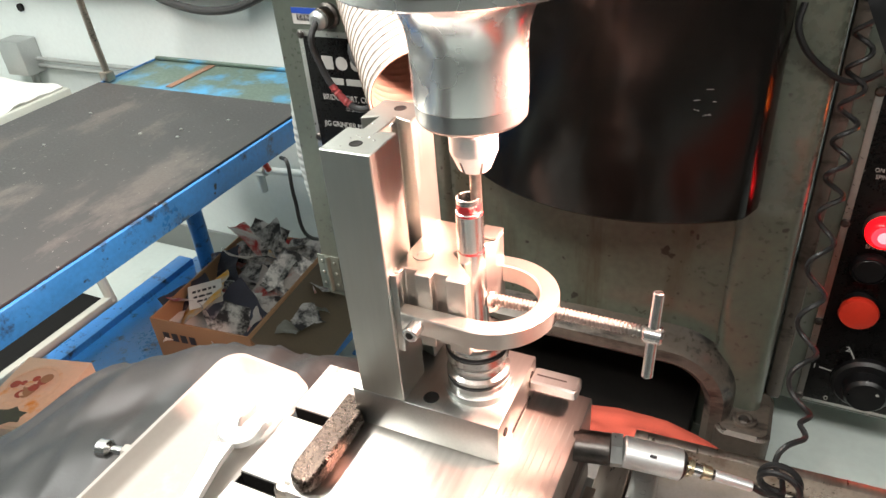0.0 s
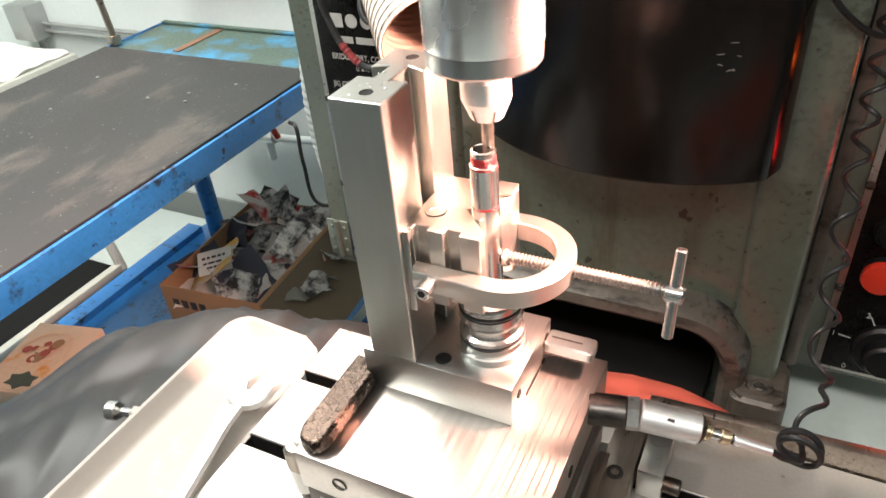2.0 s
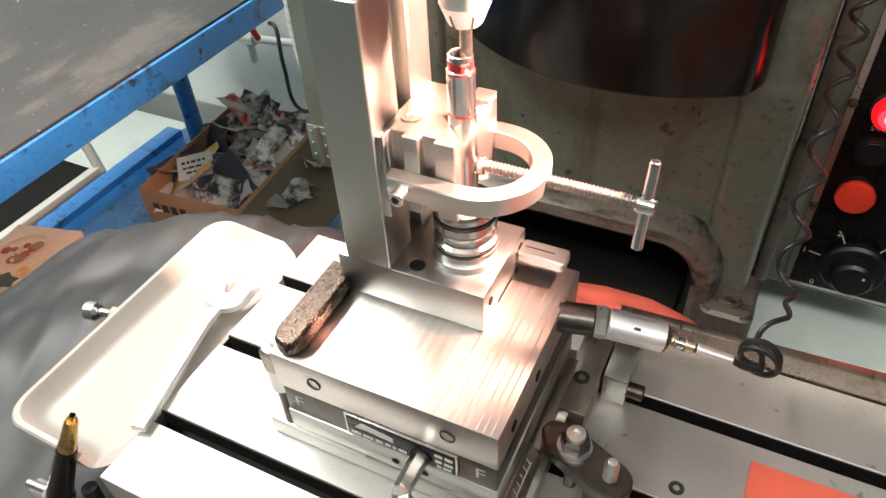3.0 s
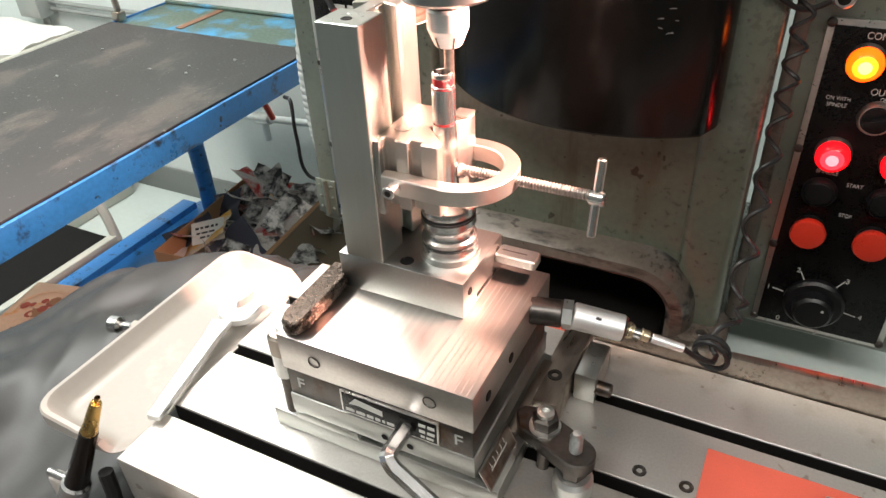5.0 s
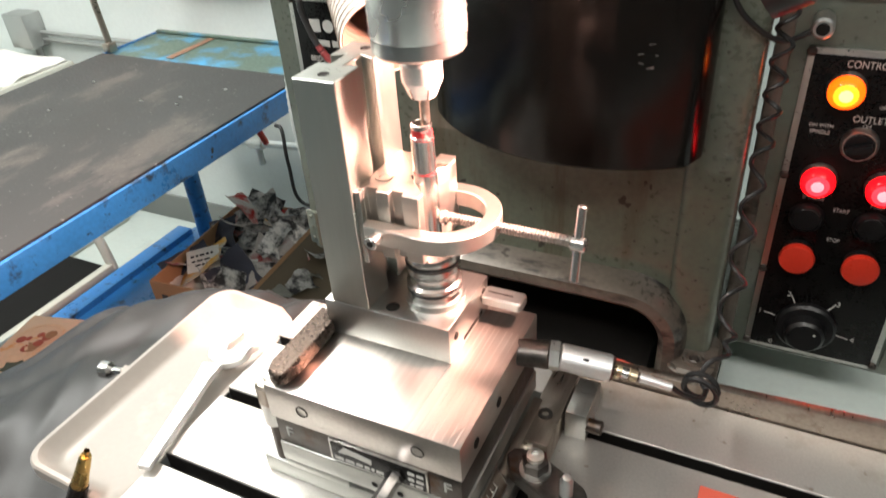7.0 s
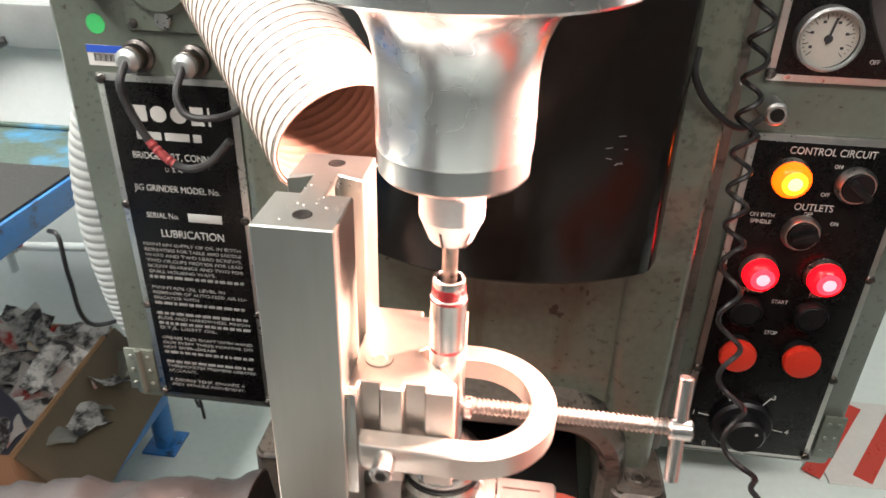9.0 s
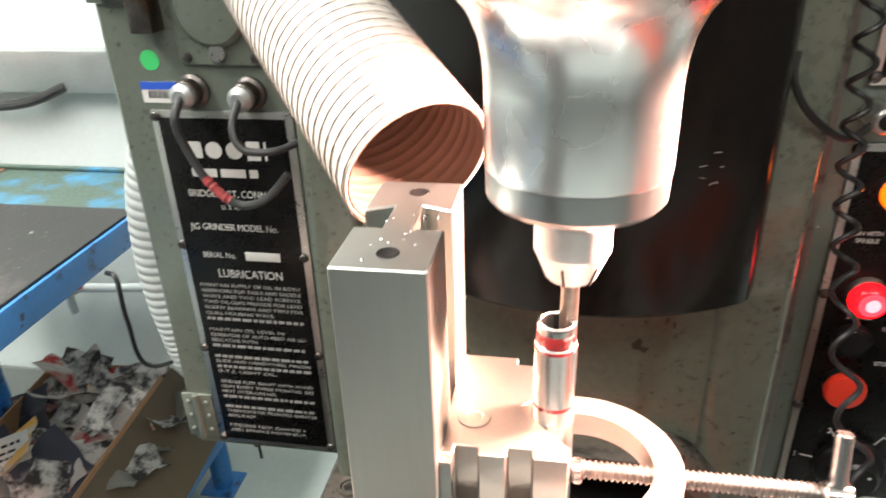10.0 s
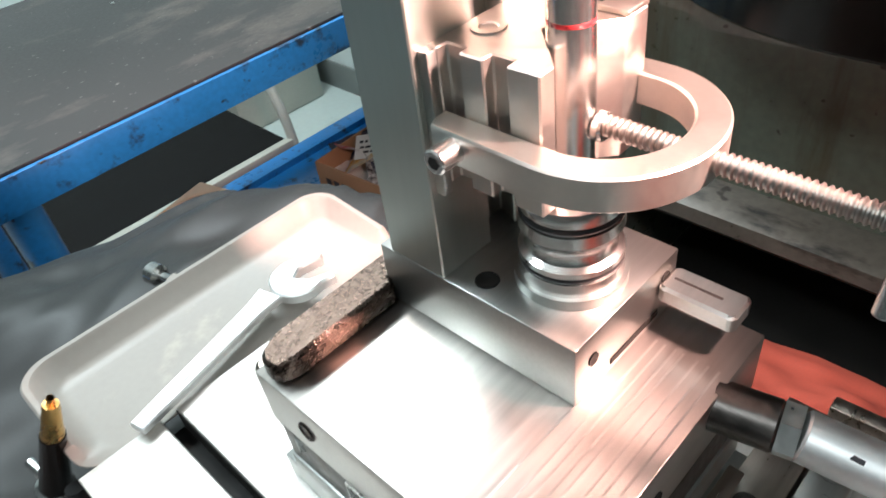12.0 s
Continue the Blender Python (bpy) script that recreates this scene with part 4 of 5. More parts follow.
    for text, x, z, h in (("CONTROL CIRCUIT", 0.2585, 1.041, 0.0066), ("OUTLETS", 0.256, 0.990, 0.0066), ("ON WITH", 0.215, 0.980, 0.0040), ("SPINDLE", 0.215, 0.9735, 0.0040), ("OFF", 0.253, 0.9865 - 0.003, 0.0036), ("ON", 0.277, 0.976, 0.0036),
                          ("ON", 0.266, 1.029, 0.0036), ("OFF", 0.262, 1.003, 0.0036), ("SPINDLE", 0.224, 0.9025, 0.0046), ("FEED", 0.281, 0.9025, 0.0046), ("START", 0.2515, 0.892, 0.0042), ("STOP", 0.2515, 0.857, 0.0042)):
        writing(text, front(x, yy, z), h, LETTER, p, stretch=0.85)
    # air panel above
    q = thing("air_control_panel", (0.26, yf, 1.10), "black air control panel with a pressure gauge", "control panel")
    part("trim_plate", box(0.190, 0.326, yf - 0.0025, yf + 0.001, 1.098, 1.45, 0.0006), ALUTRIM, q, "aluminium border")
    part("black_plate", box(0.196, 0.320, yf - 0.004, yf - 0.0025, 1.104, 1.44, 0.0003), BLACKPANEL, q)
    screw(0, 0, 0, 0.0045, q, DARKSTEEL, m=front(0.193, yf - 0.0025, 1.104))
    writing("AIR CONTROL", front(0.236, yy, 1.1755), 0.0066, LETTER, q, stretch=0.85)
    writing("OFF", front(0.268, yy, 1.117), 0.0036, LETTER, q, stretch=0.85)
    g = thing("pressure_gauge", (0.2265, yf - 0.004, 1.11), "round pressure gauge with a cream dial", "gauge")
    part("gauge_case", lathe([(0.0245, 0), (0.0245, 0.011), (0.0225, 0.0125), (0.0212, 0.0105)], 0, 0, 40, m=front(0.2265, yy, 1.1345)), GREYMETAL, g)
    f = part("gauge_dial", lathe([(0.0222, 0.006), (0.0, 0.006)], 0, 0, 40, m=front(0.2265, yy, 1.1345)), GAUGEFACE, g)
    bm = bmesh.new()
    for k in range(28):
        a = radians(225 - 270 * k / 27)
        box(0.0175 - 0.003 * (k % 3 == 0), 0.0190, -0.00025, 0.00025, 0.006, 0.0064, 0, bm, Matrix.Rotation(a, 4, "Z"))
    bmesh.ops.transform(bm, matrix=front(0.2265, yy, 1.1345), verts=bm.verts)
    part("dial_scale", bm, INK, f)
    bm = box(-0.004, 0.016, -0.0008, 0.0008, 0.0066, 0.0072, 0)
    lathe([(0.003, 0.006), (0.003, 0.008), (0, 0.008)], 0, 0, 12, bm)
    bmesh.ops.transform(bm, matrix=front(0.2265, yy, 1.1345) @ Matrix.Rotation(radians(80), 4, "Z"), verts=bm.verts)
    part("needle", bm, INK, f)
    for k in range(6):
        a = radians(210 - 240 * k / 5)
        part("dial_figure", box(-0.0012, 0.0012, -0.001, 0.001, 0, 0.0004, 0, m=front(0.2265 + 0.0135 * math.cos(a), yy - 0.006, 1.1345 + 0.0135 * math.sin(a))), INK, f)
    # plug on the strip between the panels
    c = thing("chrome_plug", (0.197, yf, 1.078), "bright round plug socket between the panels", "plug")
    part("plug_body", rod((0.197, yf, 1.078), (0.197, yf - 0.03, 1.078), 0.0095, 20, bev=0.002), ALLOY, c)
    part("plug_core", rod((0.197, yf - 0.028, 1.078), (0.197, yf - 0.0312, 1.078), 0.0055, 16), HOLESHADE, c)


def coil_cord():
    """Coiled black cord that hangs before the control panel to the probe."""
    bm = bmesh.new()
    axis = curve([(0.166, 0.352, 1.32), (0.166, 0.348, 1.2), (0.169, 0.336, 1.08), (0.170, 0.305, 1.0), (0.170, 0.265, 0.94), (0.171, 0.215, 0.895), (0.172, 0.165, 0.872), (0.170, 0.115, 0.868)], 160)
    run = [0.0]
    for a, b in zip(axis, axis[1:]):
        run.append(run[-1] + (b - a).length)
    pts = []
    n = len(axis)
    for i, p in enumerate(axis):
        s = run[i] / run[-1]
        ph = 2 * math.pi * run[i] / (0.028 + 0.014 * max(0, s - 0.6))
        d = (axis[min(i + 1, n - 1)] - axis[max(i - 1, 0)]).normalized()
        a = d.cross(Vector((0, 1, 0.1))).normalized()
        b = d.cross(a)
        r = 0.0075 + 0.004 * max(0, s - 0.6)
        pts.append(p + r * (math.cos(ph) * a + math.sin(ph) * b))
    pts += curve([pts[-1], (0.166, 0.085, 0.878), (0.155, 0.068, 0.894), (0.146, 0.062, 0.904)], 8)[1:]
    t = thing("coiled_cord", (0.185, 0.3, 0.82), "coiled black cord hanging beside the control panel", "cable")
    part("cord", tube(pts, 0.0021, 7), RUBBER, t)
    ring = [Vector((0.1640 + 0.0125 * math.cos(a), 0.092 + 0.005 * math.sin(0.7 * a), 0.880 + 0.0125 * math.sin(a))) for a in [k * 2 * math.pi / 30 for k in range(55)]]
    part("cord_loop", tube(ring, 0.0022, 7), RUBBER, t)
    solo("hanging_cord", tube(curve([(0.123, 0.334, 1.132), (0.122, 0.328, 1.115), (0.133, 0.328, 1.095), (0.155, 0.335, 1.076), (0.172, 0.345, 1.070), (0.190, 0.362, 1.075)]), 0.0026, 8), RUBBER, "thin black cord looped between column and panel", "cable")


def side_lamp():
    t = thing("work_lamp", (0.225, 0.14, 1.2), "black finned work lamp aimed at the workpiece", "lamp")
    m = look((0.151, 0.100, 1.190), (-0.10, 0.098, 1.058))
    bm = lathe([(0.027, 0.018), (0.031, -0.010), (0.034, -0.010), (0.034, 0.010), (0.030, 0.014), (0.030, 0.070), (0.022, 0.078), (0.0, 0.078)], 0, 0, 32)
    bmesh.ops.transform(bm, matrix=m @ Matrix.Translation((0, 0, 0.01)), verts=bm.verts)
    part("lamp_housing", bm, BLACKPLASTIC, t)
    for k in range(20):
        a = Matrix.Rotation(radians(18 * k), 4, "Z")
        part("cooling_fin", box(0.026, 0.0345, -0.0014, 0.0014, 0.028, 0.088, 0.0005, m=m @ a), BLACKPLASTIC, t)
    part("lamp_lens", lathe([(0.026, 0.024), (0.0, 0.024)], 0, 0, 24, m=m), BULB, t, "bright lens")
    part("lamp_arm", tube(curve([tuple(m @ Vector((0, 0, 0.085))), (0.31, 0.15, 1.29), (0.37, 0.25, 1.40), (0.37, 0.40, 1.48)]), 0.008, 10), BLACKPLASTIC, t)


# ---- table and what stands on it ----
TZ = 0.82
SLOTS = (-0.088, -0.006, 0.073)


def machine_table():
    t = thing("machine_table", (0.25, 0.0, 0.70), "ground steel machine table with T-slots", "machine table")
    w = 0.0058
    prof = [(-0.146, 0.755), (-0.146, TZ)]
    for y in SLOTS:
        prof += [(y - w, TZ), (y - w, TZ - 0.016), (y - w - 0.006, TZ - 0.016), (y - w - 0.006, TZ - 0.027), (y + w + 0.006, TZ - 0.027), (y + w + 0.006, TZ - 0.016), (y + w, TZ - 0.016), (y + w, TZ)]
    prof += [(0.139, TZ), (0.139, 0.755)]
    m = Matrix(((0, 0, 1, 0), (1, 0, 0, 0), (0, 1, 0, 0), (0, 0, 0, 1)))
    part("table_top", prism(prof, -0.236, 0.75, 0.0006, m=m), TABLE, t)
    part("table_apron", box(-0.225, 0.74, -0.13, 0.13, 0.67, 0.755, 0.003), GREEN, t)
    # slot shade is painted: black floor strip and thin black liners on both sides
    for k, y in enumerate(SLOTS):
        part("slot_floor_shade", box(-0.2355, 0.7495, y - w + 0.0002, y + w - 0.0002, TZ - 0.0268, TZ - 0.0175, 0), HOLESHADE, t, "slot floor strip, coloured black for its shade")
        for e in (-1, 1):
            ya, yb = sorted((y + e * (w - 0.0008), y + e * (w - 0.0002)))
            part("slot_side_shade", box(-0.2355, 0.7495, ya, yb, TZ - 0.0174, TZ - 0.0014, 0), HOLESHADE, t, "thin black liner painting the shade of the slot side")
    part("rear_guard", box(0.06, 0.75, 0.1405, 0.150, 0.77, TZ + 0.014, 0.0012, m=Matrix.Translation((0.06, 0.14, 0.82)) @ Matrix.Rotation(radians(-2.5), 4, "Y") @ Matrix.Translation((-0.06, -0.14, -0.82))), BROWNSTEEL, t, "browned steel rear guard")
    for x, y in ((0.136, 0.012), (0.170, 0.012), (0.137, -0.023), (0.171, -0.023)):
        s = part("socket_screw", lathe([(0.0, TZ - 0.002), (0.0020, TZ - 0.002), (0.0022, TZ + 0.0004), (0.0042, TZ + 0.0004), (0.0045, TZ)], x, y, 18), DARKSTEEL, t)
        part("thread_rim", lathe([(0.0046, TZ + 0.0002), (0.0052, TZ + 0.0003), (0.0053, TZ)], x, y, 18), HOLESHADE, s)


def pale_filler():
    # pale block added to brighten this spot, in place of bright floor and wall
    t = thing("pale_filler", (0.55, 0.57, 0.02), "added pale block standing in for the bright floor beside the column", "cover")
    part("filler_body", box(0.157, 0.948, 0.202, 0.948, 0.02, 0.590, 0.004), PALEPAINT, t)
    part("top_panel", box(0.155, 0.95, 0.20, 0.95, 0.590, 0.60, 0.003), PALEPAINT, t)
    for x in (0.20, 0.42, 0.64, 0.86):
        screw(x, 0.222, 0.60, 0.005, t, GREYMETAL)


def saddle():
    t = thing("machine_saddle", (0.0, -0.15, 0.0), "grey-green machine saddle and base with a white scale housing", "machine")
    part("saddle_body", box(-0.17, 0.6, -0.12, 0.14, 0.45, 0.668, 0.006), GREEN, t)
    part("machine_base", box(-0.26, 0.7, -0.12, 0.235, 0.0, 0.45, 0.01), GREEN, t)
    # scale housing with a dark window in front of the table
    h = part("scale_housing", prism(rounded(-0.207, 0.22, -0.34, -0.152, 0.006), 0.70, 0.800, 0.003), ALLOY, t, "white metal scale housing")
    part("window_frame", prism(rounded(-0.188, 0.19, -0.325, -0.164, 0.014), 0.799, 0.8015, 0.001), ALLOY, h)
    part("window", prism(rounded(-0.183, 0.185, -0.320, -0.169, 0.012), 0.8015, 0.8022, 0.0003), GLASSDARK, h, "dark glossy window")
    screw(-0.194, -0.158, 0.800, 0.005, h, DARKSTEEL)


def tray():
    z0, z1 = 0.8125, 0.8285
    x0, x1, y0, y1 = -0.340, -0.2375, -0.143, 0.116
    t = thing("plastic_tray", (-0.3, 0, z0), "cream plastic tray fixed to the table's end", "tray")
    bm = bmesh.new()
    rings = []
    for inset, z in ((0.004, z0 - 0.004), (0, z0 + 0.002), (0, z1 - 0.002), (0.0015, z1), (0.005, z1), (0.007, z1 - 0.002), (0.013, z0 + 0.003), (0.019, z0)):
        rings.append([bm.verts.new((x, y, z0 + (z - z0) * min(1, max(0.08, (-0.252 - x) / 0.012)))) for x, y in rounded(x0 + inset, x1 - inset * 0.3, y0 + inset, y1 - inset, 0.022 - inset * 0.3)])
    n = len(rings[0])
    for a, b in zip(rings, rings[1:]):
        for k in range(n):
            bm.faces.new((a[k], a[(k + 1) % n], b[(k + 1) % n], b[k]))
    bm.faces.new(rings[-1])
    bm.faces.new(rings[0][::-1])
    part("tray_body", bm, CREAM, t)
    k = t
    part("knob_head", rod((-0.378, -0.026, 0.8155), (-0.363, -0.0225, 0.8155), 0.0085, 20, bev=0.003), CHROME, k)
    part("knob_stem", rod((-0.364, -0.0225, 0.8155), (-0.338, -0.018, 0.8155), 0.004, 14), CHROME, k)
    part("hex_collar", rod((-0.350, -0.0205, 0.8155), (-0.342, -0.019, 0.8155), 0.0075, 6), CREAM, k)


def wrench():
    """Open-end wrench lying in the tray."""
    t = thing("wrench", (-0.27, -0.03, 0.79), "bright open-end wrench lying in the tray", "wrench")
    L = 0.123
    shank = [(-0.0105, 0), (-0.0080, -0.02), (-0.0066, -L + 0.02), (-0.0060, -L), (0.0060, -L), (0.0066, -L + 0.02), (0.0080, -0.02), (0.0105, 0)]
    R = 0.0205
    out = [(R * math.cos(radians(a)), 0.016 + R * math.sin(radians(a))) for a in range(-80, 46, 9)]
    out += [(0.0150, 0.0400), (0.0090, 0.0385), (0.0072, 0.022), (0.0, 0.0135), (-0.0072, 0.020), (-0.0090, 0.0385), (-0.0150, 0.0400)]
    out += [(R * math.cos(radians(a)), 0.016 + R * math.sin(radians(a))) for a in range(140, 262, 9)]
    turn = Matrix.Translation((-0.2630, 0.0125, 0.8270)) @ Matrix.Rotation(radians(14), 4, "Z")
    bm = prism(out, -0.0045, 0.0045, 0.0014, m=turn @ Matrix.Translation((0, 0.006, 0)) @ Matrix.Rotation(radians(-32), 4, "Z"))
    part("open_jaw", bm, SATIN, t)
    part("shank", prism(shank, -0.003, 0.003, 0.0012, m=turn), SATIN, t)
    bars([(-0.05, -0.012, 0, 0.005)], turn @ Matrix.Translation((0, -0.05, 0.003)) @ Matrix.Rotation(radians(90), 4, "Z"), GREYMETAL, t, name="stamped_mark", seed=8)


def magnetic_chuck():
    """Sine plate and chuck in layers."""
    x0, x1, y0, y1 = -0.115, 0.039, -0.069, 0.075
    t = thing("magnetic_chuck", (-0.04, 0, TZ), "ground steel magnetic chuck on a sine base", "chuck")
    part("top_plate", box(x0, x1, y0, y1, 0.899, 0.931, 0.0008), CHUCK, t)
    for x in (-0.0005, 0.0065, 0.0105, 0.0150, 0.0185, 0.0245, 0.029, 0.0335):
        part("pole_line", box(x, x + 0.0010, y0 + 0.001, y1 - 0.028, 0.9309, 0.93106, 0), POLE, t, "thin bright pole line")
    part("dark_band", box(x0 + 0.002, x1 - 0.0015, y0 + 0.0015, y1 - 0.002, 0.872, 0.899, 0.0005), DARKSTEEL, t, "dark grey painted band")
    part("lower_plate", box(x0 + 0.001, x1, y0 + 0.0005, y1, 0.853, 0.872, 0.0008), GROUND, t)
    part("hinge_block", box(-0.095, 0.03, -0.05, 0.06, 0.838, 0.853, 0.001), DARKSTEEL, t)
    part("base_plate", box(-0.1415, 0.0535, -0.0625, 0.085, TZ, 0.838, 0.001), GROUND, t)
    part("roll_rest", box(-0.118, -0.06, -0.064, -0.04, 0.838, 0.846, 0.001), GROUND, t)
    for x in (-0.0845, 0.0075):
        part("tapped_hole", lathe([(0.0045, 0.0008), (0.0042, -0.004), (0.0018, -0.004), (0.0018, -0.002), (0, -0.002)], 0, 0, 18, m=front(x, y0 - 0.0001, 0.915)), HOLESHADE, t)
        part("hole_rim", lathe([(0.0042, 0.0), (0.0046, 0.0006), (0.0052, 0.0002)], 0, 0, 18, m=front(x, y0 - 0.0001, 0.915)), DARKSTEEL, t)
    for x in (-0.02, 0.001):
        part("set_screw", lathe([(0.0028, 0.0005), (0.0014, 0.0006), (0.0, 0.0002)], 0, 0, 14, m=front(x - 0.012, y0 + 0.0004, 0.862)), HOLESHADE, t)
    for x in (-0.102, 0.027):
        writing("F", front(x, y0 + 0.0013, 0.8855), 0.010, GREYMETAL, t, stretch=1.15)
    # name plate with the key socket
    p = part("name_plate", box(-0.066, 0.013, y0 - 0.0003, y0 + 0.0015, 0.8745, 0.8965, 0.0003), ALUTRIM, t, "black and silver name plate")
    part("plate_field", box(-0.0645, 0.0115, y0 - 0.0006, y0 - 0.0003, 0.876, 0.895, 0.0001), BLACKPANEL, p)
    m = front(-0.047, y0 - 0.0006, 0.8885)
    part("mark_block", prism([(-0.012, -0.003), (-0.006, 0.004), (0.016, 0.001), (0.016, -0.004), (-0.004, -0.002)], 0, 0.0003, 0, m=m), LETTER, p)
    bars([(-0.062, -0.022, 0.8795, 0.0026), (-0.002, 0.010, 0.890, 0.0026), (-0.002, 0.010, 0.884, 0.0026), (-0.001, 0.010, 0.879, 0.002)], front(0, y0 - 0.0006, 0), LETTER, p, seed=6)
    part("key_socket", lathe([(0.0075, 0.0), (0.0075, 0.002), (0.0055, 0.002), (0.0055, -0.004), (0, -0.004)], 0, 0, 6, m=front(-0.0115, y0 - 0.0004, 0.8835)), HOLESHADE, t)
    # side: screws and the small silver plate on the ledge
    pm = Matrix.Translation((0.0437, -0.040, 0.847)) @ Matrix.Rotation(radians(63), 4, "Y")
    s = part("side_plate", box(-0.010, 0.010, -0.0245, 0.0245, 0, 0.0012, 0.0003, m=pm), ALUTRIM, t, "small silver plate with a scale")
    part("plate_field", box(-0.0085, 0.0085, -0.023, 0.023, 0.0012, 0.0015, 0.0001, m=pm), BROWNSTEEL, s)
    for k in range(5):
        part("scale_line", box(-0.006, -0.001 + 0.002 * (k % 2), -0.012 + 0.006 * k, -0.0114 + 0.006 * k, 0.0015, 0.0018, 0, m=pm), LETTER, s)
    part("scale_line", box(-0.0005, 0.0005, -0.013, 0.014, 0.0015, 0.0018, 0, m=pm), LETTER, s)
    part("side_rail", box(0.039, 0.047, -0.014, 0.07, 0.838, 0.8465, 0.001), BROWNSTEEL, t)
    for y in (-0.045, -0.005, 0.04):
        part("side_screw", rod((0.0388, y, 0.912), (0.0395, y, 0.912), 0.004, 16), HOLESHADE, t)


def hex_key():
    t = thing("hex_key", (0.0, -0.1, 0.85), "bright bent hex key in the chuck's socket", "hex key")
    way = curve([(-0.0115, -0.060, 0.8835), (-0.0115, -0.092, 0.8835), (-0.0105, -0.0975, 0.882), (-0.006, -0.100, 0.878)], 5)
    way += [Vector((0.108, -0.108, 0.805))]
    part("key_bar", tube(way, 0.0058, 6), CHROME, t, smooth=False)
    part("size_mark", box(-0.004, 0.004, -0.0015, 0.0015, -0.0003, 0.0003, 0, m=Matrix.Translation((0.075, -0.1105, 0.8305)) @ Euler((1.2, 0.58, 0)).to_matrix().to_4x4()), DARKSTEEL, t)


def strap_clamp_left():
    """Forged strap on the chuck's edge."""
    t = thing("strap_clamp", (-0.11, -0.03, 0.931), "dark forged steel strap clamp with a hammered top", "clamp", group="strap clamps")
    pts = [(-0.1145, -0.055), (-0.1125, -0.064), (-0.1050, -0.068), (-0.0975, -0.066), (-0.0945, -0.058), (-0.0945, -0.003), (-0.0995, -0.001), (-0.0995, 0.009), (-0.1145, 0.009)]
    bm = prism(pts, 0.9315, 0.9440, 0.0018)
    for v in bm.verts:
        if v.co.z > 0.94:
            v.co.z += 0.0012 * noise.noise(v.co * 90)
            if v.co.y < -0.06:
                v.co.z -= 0.0015
    part("strap", bm, FORGED, t)
    part("forged_ear", prism(rounded(-0.133, -0.1165, -0.064, -0.043, 0.006), 0.898, 0.918, 0.002), BROWNSTEEL, t)
    part("stud", rod((-0.1245, -0.053, 0.90), (-0.1245, -0.053, 0.922), 0.0042, 16, bev=0.001), ALLOY, t)
    part("clamp_foot", rod((-0.126, -0.055, 0.875), (-0.126, -0.055, 0.905), 0.0085, 20, bev=0.002), ALLOY, t)
    part("support_post", rod((-0.126, -0.055, TZ), (-0.126, -0.055, 0.876), 0.006, 16), DARKSTEEL, t)


def strap_clamp_right():
    t = thing("strap_clamp", (0.08, -0.01, TZ), "black slotted strap clamp with nut, stud and round foot", "clamp", group="strap clamps")
    a, b = Vector((0.0465, -0.003, 0)), Vector((0.1075, -0.030, 0))
    d = (b - a).normalized()
    n = Vector((-d.y, d.x, 0))
    pts = []
    for s, w in ((0.0, 0.004), (0.012, 0.0135), (0.045, 0.0135)):
        pts.append(a + d * s - n * w)
    for k in range(9):
        ang = radians(-90 + 22.5 * k)
        pts.append(a + d * (0.056 + 0.0125 * math.cos(ang)) + n * 0.0135 * math.sin(ang))
    for s, w in ((0.045, 0.0135), (0.012, 0.0135), (0.0, 0.004)):
        pts.append(a + d * s + n * w)
    part("strap", prism([(p.x, p.y) for p in pts], 0.851, 0.863, 0.0012), DARKSTEEL, t)
    c = a + d * 0.025
    part("washer", lathe([(0.0, 0.863), (0.0115, 0.863), (0.0115, 0.8655), (0, 0.8655)], c.x, c.y, 24), ALLOY, t)
    part("hex_nut", lathe([(0.0, 0.8655), (0.0098, 0.8655), (0.0098, 0.874), (0.008, 0.8755), (0, 0.8755)], c.x, c.y, 6), DARKSTEEL, t, smooth=False)
    part("bolt_head", lathe([(0.0062, 0.8755), (0.0062, 0.879), (0.003, 0.8795), (0.003, 0.877), (0, 0.877)], c.x, c.y, 18), ALLOY, t)
    part("bolt", rod((c.x, c.y, TZ - 0.02), (c.x, c.y, 0.8755), 0.0048, 14), DARKSTEEL, t)
    c = a + d * 0.054
    prof = [(0, 0.838)]
    for k in range(16):
        prof += [(0.0048, 0.838 + k * 0.0026), (0.0040, 0.8393 + k * 0.0026)]
    part("stud", lathe(prof + [(0.003, 0.881), (0, 0.8815)], c.x, c.y, 16), ALLOY, t)
    part("hex_collar", lathe([(0, 0.840), (0.0098, 0.840), (0.0098, 0.849), (0, 0.849)], c.x, c.y, 6), DARKSTEEL, t, smooth=False)
    part("round_foot", lathe([(0, TZ), (0.0135, TZ), (0.0145, TZ + 0.002), (0.0145, TZ + 0.015), (0.012, TZ + 0.0185), (0.006, TZ + 0.019), (0, TZ + 0.0205)], c.x, c.y, 28), ALLOY, t, "bright round foot")


